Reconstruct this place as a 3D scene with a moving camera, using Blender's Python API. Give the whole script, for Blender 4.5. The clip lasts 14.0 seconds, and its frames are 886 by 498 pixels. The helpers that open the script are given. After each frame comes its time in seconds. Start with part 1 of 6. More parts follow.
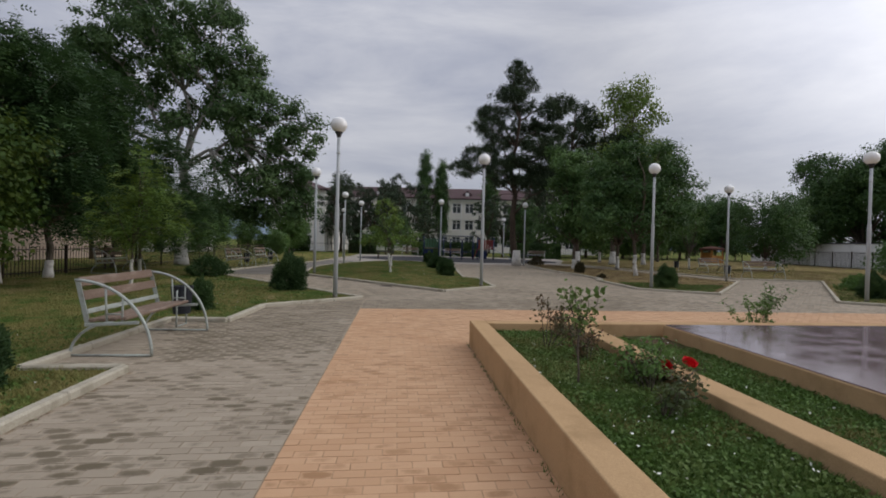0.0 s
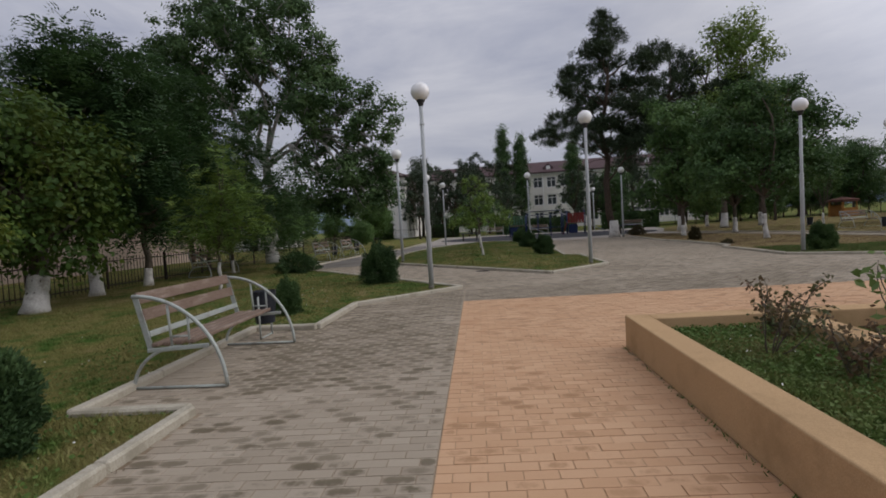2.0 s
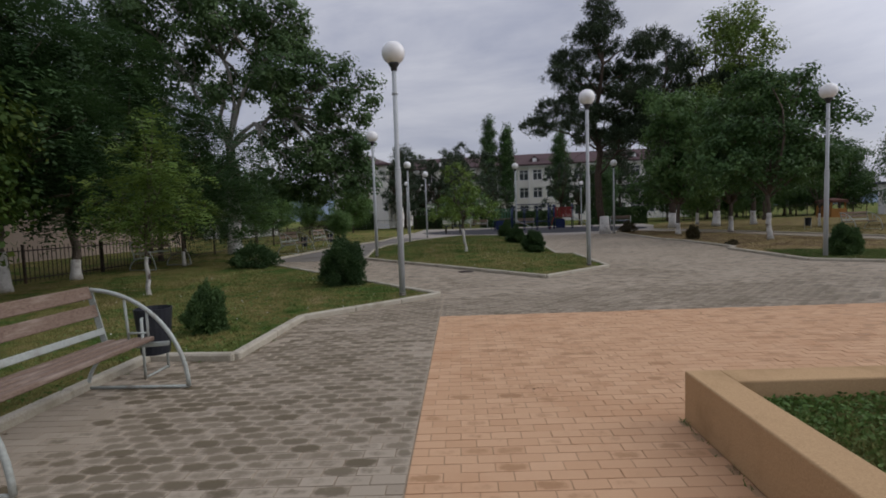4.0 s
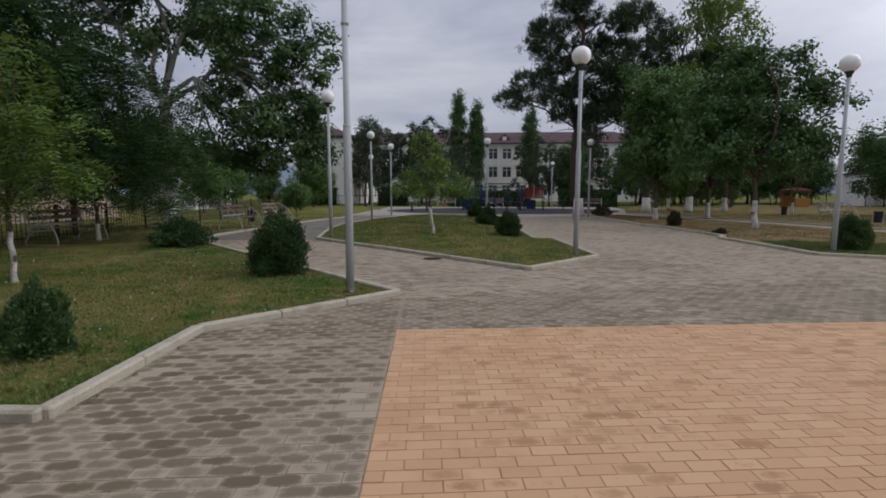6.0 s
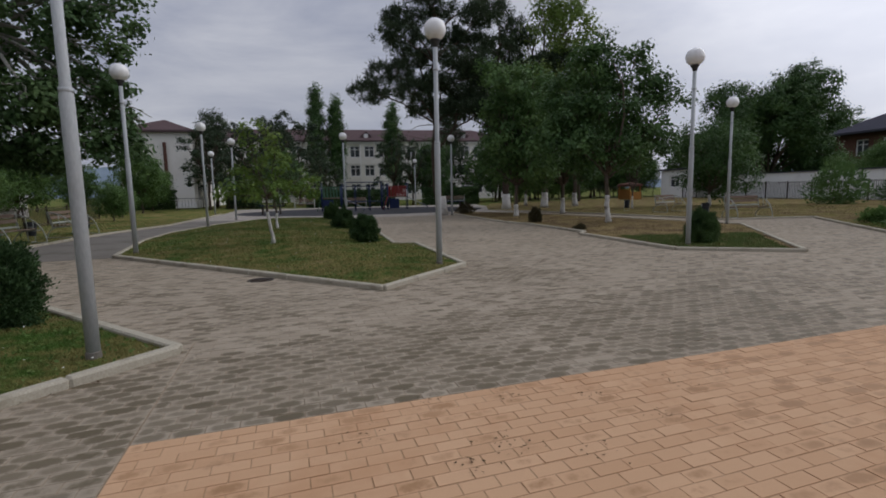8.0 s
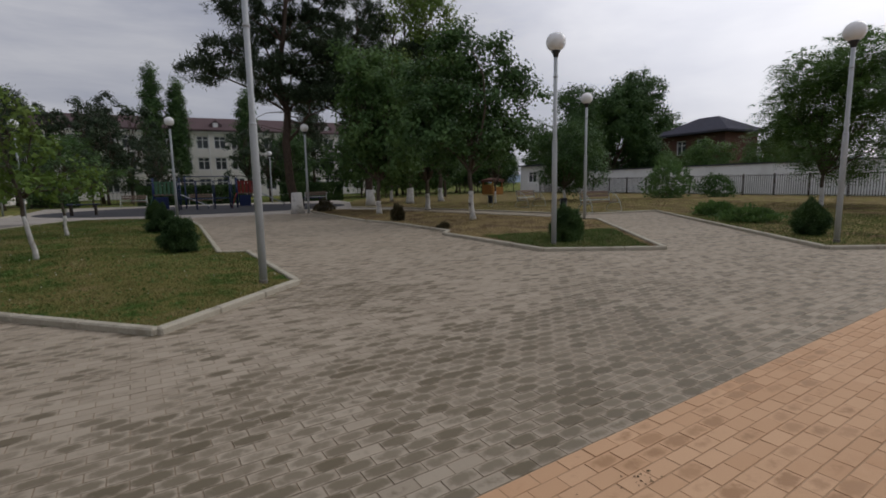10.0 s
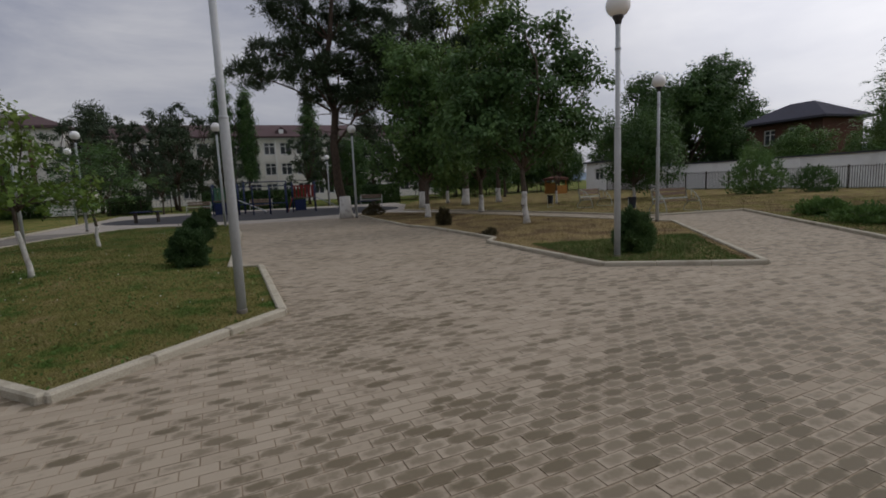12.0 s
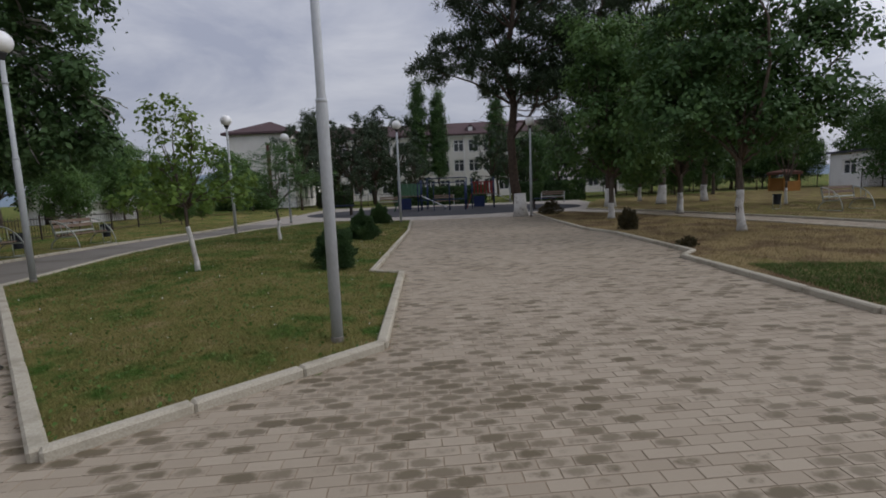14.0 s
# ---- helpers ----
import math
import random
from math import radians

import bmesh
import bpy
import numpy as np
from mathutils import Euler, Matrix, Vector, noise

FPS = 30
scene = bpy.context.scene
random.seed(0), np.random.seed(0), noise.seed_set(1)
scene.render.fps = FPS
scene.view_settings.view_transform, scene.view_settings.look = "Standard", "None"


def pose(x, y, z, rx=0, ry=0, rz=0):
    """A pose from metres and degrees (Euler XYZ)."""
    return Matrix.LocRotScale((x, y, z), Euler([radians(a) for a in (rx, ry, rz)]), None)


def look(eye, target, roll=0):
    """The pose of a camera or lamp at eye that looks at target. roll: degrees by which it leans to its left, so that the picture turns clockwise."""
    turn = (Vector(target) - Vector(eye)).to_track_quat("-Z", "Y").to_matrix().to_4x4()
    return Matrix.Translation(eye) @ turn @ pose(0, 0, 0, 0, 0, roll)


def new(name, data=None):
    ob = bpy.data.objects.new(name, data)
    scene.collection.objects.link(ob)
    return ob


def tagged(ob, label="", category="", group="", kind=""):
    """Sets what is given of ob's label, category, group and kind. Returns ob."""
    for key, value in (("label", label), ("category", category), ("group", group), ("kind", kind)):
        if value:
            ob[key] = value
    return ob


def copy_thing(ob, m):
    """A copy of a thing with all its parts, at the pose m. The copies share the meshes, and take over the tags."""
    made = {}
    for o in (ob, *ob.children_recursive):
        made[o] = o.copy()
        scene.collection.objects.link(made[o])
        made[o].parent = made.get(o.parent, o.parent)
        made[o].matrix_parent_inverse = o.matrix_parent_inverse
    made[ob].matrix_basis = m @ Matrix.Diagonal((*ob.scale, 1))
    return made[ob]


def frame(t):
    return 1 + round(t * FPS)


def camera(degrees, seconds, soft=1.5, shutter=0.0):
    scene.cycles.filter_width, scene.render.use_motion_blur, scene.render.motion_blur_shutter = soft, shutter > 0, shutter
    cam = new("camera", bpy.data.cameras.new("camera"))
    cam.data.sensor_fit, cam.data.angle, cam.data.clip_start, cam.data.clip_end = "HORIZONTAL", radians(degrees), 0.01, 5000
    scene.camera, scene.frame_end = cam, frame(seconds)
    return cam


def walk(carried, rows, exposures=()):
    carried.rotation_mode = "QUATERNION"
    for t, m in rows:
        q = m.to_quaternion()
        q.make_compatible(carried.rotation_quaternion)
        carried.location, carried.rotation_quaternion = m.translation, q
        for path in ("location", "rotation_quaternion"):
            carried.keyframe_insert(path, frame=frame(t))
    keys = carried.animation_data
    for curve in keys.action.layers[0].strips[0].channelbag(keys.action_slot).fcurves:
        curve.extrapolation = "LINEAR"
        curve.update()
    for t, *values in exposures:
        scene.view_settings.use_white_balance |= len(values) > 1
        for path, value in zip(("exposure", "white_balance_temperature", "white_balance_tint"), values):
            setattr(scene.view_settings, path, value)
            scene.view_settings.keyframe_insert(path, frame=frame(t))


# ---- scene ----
cam = camera(84.1, 14.0, 1.8)
PATH = [
    (0, (1.109, -0.428, 1.485), (1.091, 1.571, 1.464), 1.5),
    (0.5, (0.89, -0.041, 1.482), (0.721, 1.952, 1.445), 1.5),
    (1, (0.713, 0.36, 1.438), (0.324, 2.322, 1.389), 0.6),
    (1.5, (0.58, 0.792, 1.433), (0.032, 2.714, 1.378), -1.2),
    (2, (0.469, 1.274, 1.449), (0.125, 3.242, 1.355), -3.3),
    (2.2, (0.452, 1.468, 1.436), (0.2, 3.449, 1.335), -3.5),
    (4.3, (0.246, 3.608, 1.5), (-0.057, 5.579, 1.36), -1.2),
    (4.5, (0.216, 3.82, 1.483), (-0.118, 5.787, 1.338), -1.1),
    (5, (0.181, 4.324, 1.469), (-0.114, 6.294, 1.283), -0.8),
    (5.5, (0.109, 4.848, 1.463), (-0.174, 6.817, 1.256), -0.1),
    (6, (0.062, 5.359, 1.461), (-0.078, 7.342, 1.235), 0.0),
    (6.5, (0.114, 5.892, 1.481), (0.029, 7.878, 1.261), -1.7),
    (7, (0.174, 6.399, 1.48), (0.254, 8.386, 1.269), -1.7),
    (7.5, (0.318, 6.846, 1.456), (0.676, 8.801, 1.237), -0.8),
    (8, (0.521, 7.367, 1.48), (0.908, 9.315, 1.244), -1.1),
    (8.5, (0.696, 7.888, 1.471), (1.053, 9.839, 1.214), -1.4),
    (9, (0.946, 8.285, 1.469), (1.524, 10.18, 1.196), -1.2),
    (9.2, (1.07, 8.44, 1.476), (1.767, 10.296, 1.21), -0.7),
    (11.3, (2.302, 9.944, 1.493), (3.232, 11.695, 1.226), -1.2),
    (11.5, (2.441, 10.083, 1.486), (3.353, 11.843, 1.218), -1.2),
    (12, (2.804, 10.41, 1.499), (3.437, 12.29, 1.242), -2.4),
    (12.5, (3.084, 10.781, 1.513), (3.497, 12.721, 1.26), -3.2),
    (13, (3.338, 11.107, 1.51), (3.583, 13.077, 1.262), -3.7),
    (13.5, (3.558, 11.506, 1.569), (3.509, 13.492, 1.345), -3.6),
    (14, (3.656, 12.071, 1.523), (3.555, 14.053, 1.279), -2.3),
]
walk(cam, [(t, look(eye, target, roll)) for t, eye, target, roll in PATH], [
    (0.0, -0.42, 6480, 11), (1.0, -0.58, 6480, 12), (2.0, -0.52, 6450, 13), (4.5, -0.54, 6300, 13), (5.5, -0.40, 6300, 13), (7.5, -0.64, 6280, 12),
    (9.0, -0.66, 6400, 12), (11.5, -0.78, 6600, 11), (12.5, -0.66, 6480, 12), (13.5, -0.56, 6350, 12), (14.0, -0.52, 6300, 12)])



from mathutils.geometry import delaunay_2d_cdt

# ---- world and light ----
world = bpy.data.worlds.new("overcast_sky")
scene.world = world
world.use_nodes = True


def build_sky():
    """Overcast sky: a thin share of clear sky under a cloud layer that is brighter overhead and towards the sun."""
    nt = world.node_tree
    nt.nodes.clear()
    out = nt.nodes.new("ShaderNodeOutputWorld")
    back = nt.nodes.new("ShaderNodeBackground")
    sky = nt.nodes.new("ShaderNodeTexSky")
    sky.sky_type = "NISHITA"
    sky.sun_disc = False
    sky.sun_elevation = radians(34)
    sky.sun_rotation = radians(84)
    dim = nt.nodes.new("ShaderNodeVectorMath")
    dim.operation = "SCALE"
    dim.inputs["Scale"].default_value = 0.07
    nt.links.new(sky.outputs[0], dim.inputs[0])
    co = nt.nodes.new("ShaderNodeTexCoord")
    sep = nt.nodes.new("ShaderNodeSeparateXYZ")
    nt.links.new(co.outputs["Generated"], sep.inputs[0])
    # cloud layer: flattened streaky noise
    mp = nt.nodes.new("ShaderNodeMapping")
    mp.inputs["Scale"].default_value = (1.2, 1.2, 4.2)
    nt.links.new(co.outputs["Generated"], mp.inputs[0])
    no = nt.nodes.new("ShaderNodeTexNoise")
    no.inputs["Scale"].default_value = 1.7
    no.inputs["Detail"].default_value = 6
    no.inputs["Roughness"].default_value = 0.6
    no.inputs["Distortion"].default_value = 0.4
    nt.links.new(mp.outputs[0], no.inputs[0])
    rp = nt.nodes.new("ShaderNodeValToRGB")
    rp.color_ramp.elements[0].position, rp.color_ramp.elements[0].color = 0.38, (0.455, 0.485, 0.59, 1)
    rp.color_ramp.elements[1].position, rp.color_ramp.elements[1].color = 0.65, (0.715, 0.73, 0.79, 1)
    nt.links.new(no.outputs[0], rp.inputs[0])
    # brighter overhead (overcast law) and towards the veiled sun
    up = nt.nodes.new("ShaderNodeMapRange")
    up.inputs["From Min"].default_value, up.inputs["From Max"].default_value = 0.0, 1.0
    up.inputs["To Min"].default_value, up.inputs["To Max"].default_value = 1.0, 1.6
    nt.links.new(sep.outputs["Z"], up.inputs[0])
    dot = nt.nodes.new("ShaderNodeVectorMath")
    dot.operation = "DOT_PRODUCT"
    dot.inputs[1].default_value = SUN_WAY
    nt.links.new(co.outputs["Generated"], dot.inputs[0])
    glow = nt.nodes.new("ShaderNodeMapRange")
    glow.interpolation_type = "SMOOTHSTEP"
    glow.inputs["From Min"].default_value, glow.inputs["From Max"].default_value = 0.46, 1.0
    glow.inputs["To Min"].default_value, glow.inputs["To Max"].default_value = 1.0, 2.5
    nt.links.new(dot.outputs["Value"], glow.inputs[0])
    m1 = nt.nodes.new("ShaderNodeMath")
    m1.operation = "MULTIPLY"
    nt.links.new(up.outputs[0], m1.inputs[0])
    nt.links.new(glow.outputs[0], m1.inputs[1])
    cl = nt.nodes.new("ShaderNodeVectorMath")
    cl.operation = "SCALE"
    veil = nt.nodes.new("ShaderNodeMapRange")
    veil.inputs["From Min"].default_value, veil.inputs["From Max"].default_value = 0.3, 0.95
    veil.inputs["To Min"].default_value, veil.inputs["To Max"].default_value = 0.0, 0.75
    nt.links.new(dot.outputs["Value"], veil.inputs[0])
    warm = nt.nodes.new("ShaderNodeMix")
    warm.data_type = "RGBA"
    warm.inputs["B"].default_value = (0.64, 0.64, 0.655, 1)
    nt.links.new(veil.outputs[0], warm.inputs["Factor"])
    nt.links.new(rp.outputs[0], warm.inputs["A"])
    nt.links.new(warm.outputs["Result"], cl.inputs[0])
    nt.links.new(m1.outputs[0], cl.inputs["Scale"])
    mx = nt.nodes.new("ShaderNodeMix")
    mx.data_type = "RGBA"
    mx.inputs["Factor"].default_value = 0.88
    nt.links.new(dim.outputs[0], mx.inputs["A"])
    nt.links.new(cl.outputs[0], mx.inputs["B"])
    nt.links.new(mx.outputs["Result"], back.inputs["Color"])
    back.inputs["Strength"].default_value = 1.0
    nt.links.new(back.outputs[0], out.inputs[0])


SUN_WAY = Vector((0.83, 0.09, 0.55)).normalized()
build_sky()
sun_data = bpy.data.lights.new("sun", "SUN")
sun_data.energy, sun_data.angle, sun_data.color = 0.75, radians(24), (1.0, 0.975, 0.94)
sun = new("sun", sun_data)
sun.matrix_world = look(SUN_WAY * 60, (0, 0, 0))


# ---- material helpers ----
def plug(nt, socket, v):
    if isinstance(v, bpy.types.NodeSocket):
        nt.links.new(v, socket)
    elif isinstance(v, (tuple, list)) and len(v) == 3 and socket.type == "RGBA":
        socket.default_value = (*v, 1)
    else:
        socket.default_value = v


def n_math(nt, op, a, b=0.0, c=0.0):
    nd = nt.nodes.new("ShaderNodeMath")
    nd.operation = op
    plug(nt, nd.inputs[0], a)
    plug(nt, nd.inputs[1], b)
    plug(nt, nd.inputs[2], c)
    return nd.outputs[0]


def n_mix(nt, fac, a, b, blend="MIX"):
    nd = nt.nodes.new("ShaderNodeMix")
    nd.data_type, nd.blend_type = "RGBA", blend
    plug(nt, nd.inputs["Factor"], fac)
    plug(nt, nd.inputs["A"], a)
    plug(nt, nd.inputs["B"], b)
    return nd.outputs["Result"]


def n_noise(nt, vec, scale, detail=4.0, rough=0.55):
    nd = nt.nodes.new("ShaderNodeTexNoise")
    nd.inputs["Scale"].default_value, nd.inputs["Detail"].default_value, nd.inputs["Roughness"].default_value = scale, detail, rough
    plug(nt, nd.inputs["Vector"], vec)
    return nd.outputs[0]


def n_step(nt, v, lo, hi, a=0.0, b=1.0):
    nd = nt.nodes.new("ShaderNodeMapRange")
    nd.interpolation_type = "SMOOTHSTEP"
    for i, x in enumerate((v, lo, hi, a, b)):
        plug(nt, nd.inputs[i], x)
    return nd.outputs[0]


def n_stretch(nt, vec, sx, sy, sz):
    nd = nt.nodes.new("ShaderNodeMapping")
    plug(nt, nd.inputs["Vector"], vec)
    nd.inputs["Scale"].default_value = (sx, sy, sz)
    return nd.outputs[0]


def begin(name, rough=0.8, metallic=0.0):
    m = bpy.data.materials.new(name)
    m.use_nodes = True
    nt = m.node_tree
    b = nt.nodes["Principled BSDF"]
    b.inputs["Roughness"].default_value, b.inputs["Metallic"].default_value = rough, metallic
    b.inputs["Specular IOR Level"].default_value = 0.5 if rough < 0.5 else (0.18 if rough < 0.88 else 0.02)
    where = nt.nodes.new("ShaderNodeNewGeometry").outputs["Position"]
    return m, nt, b, where


def bump(nt, b, height, strength, distance):
    nd = nt.nodes.new("ShaderNodeBump")
    nd.inputs["Strength"].default_value, nd.inputs["Distance"].default_value = strength, distance
    plug(nt, nd.inputs["Height"], height)
    nt.links.new(nd.outputs[0], b.inputs["Normal"])


def surface(name, dark, light, stain, big=1.5, fine=40.0, rough=0.8, metallic=0.0, relief=0.3, depth=0.004, stretch=(1, 1, 1)):
    """A plain material: grain between two tones, and large stains of a third one."""
    m, nt, b, where = begin(name, rough, metallic)
    v = n_stretch(nt, where, *stretch)
    grain = n_noise(nt, v, fine, 5, 0.6)
    tone = n_mix(nt, n_step(nt, grain, 0.3, 0.7), dark, light)
    blot = n_noise(nt, v, big, 5, 0.6)
    tone = n_mix(nt, n_step(nt, blot, 0.48, 0.72, 0.0, 0.75), tone, stain)
    plug(nt, b.inputs["Base Color"], tone)
    plug(nt, b.inputs["Roughness"], n_step(nt, blot, 0.3, 0.8, max(0.03, rough - 0.1), min(1.0, rough + 0.1)))
    bump(nt, b, grain, relief, depth)
    return m


def paver_material(name, dry, dry2, wet, amount, lone=False, blot_col=None, pools=()):
    """Concrete pavers: each its own tone, damp in the middle where the ground dries last."""
    m, nt, b, where = begin(name, 0.85)
    if lone:
        rnd = nt.nodes.new("ShaderNodeObjectInfo").outputs["Random"]
    else:
        rnd = nt.nodes.new("ShaderNodeNewGeometry").outputs["Random Per Island"]
    rnd2 = n_math(nt, "FRACT", n_math(nt, "MULTIPLY", rnd, 17.31))
    rnd3 = n_math(nt, "FRACT", n_math(nt, "MULTIPLY", rnd, 91.77))
    uv = nt.nodes.new("ShaderNodeUVMap")
    sep = nt.nodes.new("ShaderNodeSeparateXYZ")
    nt.links.new(uv.outputs[0], sep.inputs[0])
    wob = n_noise(nt, where, 14.0, 3)
    big = n_noise(nt, where, 0.33, 3, 0.6)
    mid = n_noise(nt, where, 1.1, 3, 0.6)
    grain = n_noise(nt, where, 160.0, 4, 0.7)
    du = n_math(nt, "POWER", n_math(nt, "ABSOLUTE", n_math(nt, "MULTIPLY_ADD", sep.outputs[0], 2.0, -1.0)), 2.5)
    dv = n_math(nt, "POWER", n_math(nt, "ABSOLUTE", n_math(nt, "MULTIPLY_ADD", sep.outputs[1], 2.0, -1.0)), 2.5)
    d = n_math(nt, "ADD", n_math(nt, "ADD", du, dv), n_math(nt, "ADD", n_math(nt, "MULTIPLY_ADD", wob, 2.0, -1.0), n_math(nt, "MULTIPLY_ADD", n_noise(nt, where, 38.0, 3), 1.1, -0.55)))
    damp = n_math(nt, "ADD", n_math(nt, "MULTIPLY_ADD", big, 4.0, -2.0), n_math(nt, "MULTIPLY_ADD", mid, 1.6, -0.8))
    damp = n_math(nt, "ADD", n_math(nt, "ADD", damp, amount), n_math(nt, "MULTIPLY_ADD", rnd, 3.0, -1.6))
    for (cx, cy, r, more) in pools:
        far = nt.nodes.new("ShaderNodeVectorMath")
        far.operation = "DISTANCE"
        plug(nt, far.inputs[0], where)
        far.inputs[1].default_value = (cx, cy, 0)
        damp = n_math(nt, "ADD", damp, n_step(nt, n_math(nt, "ADD", far.outputs["Value"], n_math(nt, "MULTIPLY_ADD", mid, 1.2, -0.6)), r * 0.45, r, more, 0.0))
    mask = n_step(nt, n_math(nt, "SUBTRACT", n_math(nt, "MINIMUM", damp, n_math(nt, "MULTIPLY_ADD", rnd2, 0.72, 0.55)), d), -0.5, 0.7)
    mask = n_math(nt, "MULTIPLY", mask, n_math(nt, "MULTIPLY_ADD", rnd2, 0.45, 0.55))
    tone = n_mix(nt, rnd3, dry, dry2)
    tone = n_mix(nt, n_step(nt, grain, 0.35, 0.75, 0.0, 0.22), tone, tuple(c * 0.6 for c in dry))
    if blot_col:
        tone = n_mix(nt, n_step(nt, n_noise(nt, where, 0.8, 5, 0.7), 0.50, 0.68, 0.0, 0.55), tone, blot_col)
        speck = n_step(nt, n_noise(nt, where, 11.0, 5, 0.75), 0.66, 0.74, 0.0, 0.7)
        tone = n_mix(nt, n_math(nt, "MULTIPLY", speck, n_step(nt, mid, 0.45, 0.6)), tone, (0.13, 0.085, 0.055))
        spot = n_step(nt, n_noise(nt, where, 3.1, 6, 0.7), 0.60, 0.71, 0.0, 0.32)
        tone = n_mix(nt, spot, tone, tuple(c * 0.45 for c in dry))
    plug(nt, b.inputs["Base Color"], n_mix(nt, mask, tone, wet))
    plug(nt, b.inputs["Roughness"], n_math(nt, "MULTIPLY_ADD", mask, -0.28, 0.86))
    bump(nt, b, grain, 0.35, 0.002)
    return m


def grass_tones(nt, where, dryness):
    """Blotches of green, olive and straw, the same for the turf and for its blades."""
    a = n_noise(nt, where, 0.55, 4, 0.6)
    c = n_noise(nt, where, 2.3, 4, 0.65)
    s = n_math(nt, "ADD", n_math(nt, "MULTIPLY", a, 0.52), n_math(nt, "MULTIPLY", c, 0.48))
    tone = n_mix(nt, n_step(nt, s, 0.40 - dryness * 0.3, 0.53 - dryness * 0.3), (0.062, 0.125, 0.022), (0.205, 0.182, 0.062))
    tone = n_mix(nt, n_step(nt, s, 0.53 - dryness * 0.22, 0.65 - dryness * 0.22), tone, (0.32, 0.245, 0.12))
    if dryness > 0.3:
        bare = n_step(nt, n_noise(nt, where, 0.9, 5, 0.6), 0.46, 0.60, 0.0, 0.85)
        tone = n_mix(nt, bare, tone, (0.165, 0.108, 0.066))
    return n_mix(nt, n_step(nt, n_noise(nt, where, 6.0, 4, 0.7), 0.62, 0.74, 0.0, 0.65), tone, (0.12, 0.085, 0.05))


def turf_material(name, dryness):
    m, nt, b, where = begin(name, 0.95)
    fine = n_noise(nt, n_stretch(nt, where, 1, 1, 0.3), 75.0, 5, 0.75)
    tone = grass_tones(nt, where, dryness)
    tone = n_mix(nt, n_step(nt, fine, 0.3, 0.6, 0.55, 0.0), tone, (0.032, 0.034, 0.015))
    plug(nt, b.inputs["Base Color"], tone)
    bump(nt, b, fine, 1.0, 0.03)
    return m


def blade_material(name, dryness):
    m, nt, b, where = begin(name, 0.7)
    rnd = nt.nodes.new("ShaderNodeNewGeometry").outputs["Random Per Island"]
    tone = grass_tones(nt, where, dryness)
    tone = n_mix(nt, n_math(nt, "MULTIPLY", rnd, 0.5), tone, (0.30, 0.235, 0.125) if dryness > 0.4 else (0.125, 0.165, 0.045))
    plug(nt, b.inputs["Base Color"], tone)
    return m


def leaf_material(name, dark, mid, light, glow=0.38, rough=0.55):
    """Leaves: each its own green, some light coming through."""
    m, nt, b, where = begin(name, rough)
    rnd = nt.nodes.new("ShaderNodeNewGeometry").outputs["Random Per Island"]
    tone = n_mix(nt, rnd, dark, mid)
    tone = n_mix(nt, n_step(nt, n_noise(nt, where, 0.7, 4, 0.6), 0.45, 0.7), tone, light)
    plug(nt, b.inputs["Base Color"], tone)
    tr = nt.nodes.new("ShaderNodeBsdfTranslucent")
    plug(nt, tr.inputs["Color"], n_mix(nt, 0.5, tone, light))
    mx = nt.nodes.new("ShaderNodeMixShader")
    mx.inputs[0].default_value = glow
    nt.links.new(b.outputs[0], mx.inputs[1])
    nt.links.new(tr.outputs[0], mx.inputs[2])
    nt.links.new(mx.outputs[0], nt.nodes["Material Output"].inputs["Surface"])
    return m


def glass_material(name, tint, rough=0.06):
    m, nt, b, where = begin(name, rough)
    plug(nt, b.inputs["Base Color"], n_mix(nt, n_noise(nt, where, 0.9, 3), tint, tuple(c * 1.8 for c in tint)))
    b.inputs["IOR"].default_value = 1.5
    return m


GREY_DRY, GREY_DRY2, GREY_WET = (0.312, 0.259, 0.193), (0.370, 0.313, 0.238), (0.122, 0.097, 0.060)
OR_DRY, OR_DRY2, OR_WET = (0.505, 0.306, 0.174), (0.57, 0.36, 0.214), (0.33, 0.185, 0.092)
POOLS = [(-1.7, 7.2, 2.4, 1.7), (3.5, 15.3, 1.4, 1.3), (0.6, 11.3, 1.8, 1.6), (2.4, 11.7, 1.9, 1.6), (4.4, 12.2, 1.9, 1.6), (-1.7, 10.4, 2.2, 1.6), (-3.2, 6.2, 0.95, -3.0), (-2.2, 6.2, 1.1, 1.4), (6.6, 13.0, 2.4, 1.1), (-1.2, 13.8, 1.6, 0.8)]
M_GREY = paver_material("grey_paver", GREY_DRY, GREY_DRY2, GREY_WET, 0.02, False, None, POOLS)
M_GREY1 = paver_material("grey_paver_single", GREY_DRY, GREY_DRY2, GREY_WET, 0.02, True, None, POOLS)
M_OR = paver_material("orange_paver", OR_DRY, OR_DRY2, OR_WET, -0.62, False, (0.44, 0.245, 0.13))
M_OR1 = paver_material("orange_paver_single", OR_DRY, OR_DRY2, OR_WET, -0.62, True, (0.44, 0.245, 0.13))
M_JOINT = surface("joint_sand", (0.22, 0.165, 0.11), (0.31, 0.24, 0.165), (0.14, 0.105, 0.07), 2.0, 90)
M_CONC = surface("path_concrete", (0.15, 0.135, 0.113), (0.20, 0.18, 0.152), (0.105, 0.094, 0.078), 0.7, 60)
M_PLAZA = surface("plaza_concrete", (0.29, 0.26, 0.22), (0.36, 0.325, 0.28), (0.22, 0.20, 0.17), 0.7, 60)
M_RUBBER = surface("rubber_paving", (0.048, 0.048, 0.052), (0.07, 0.07, 0.074), (0.09, 0.087, 0.088), 0.5, 90, 0.9)
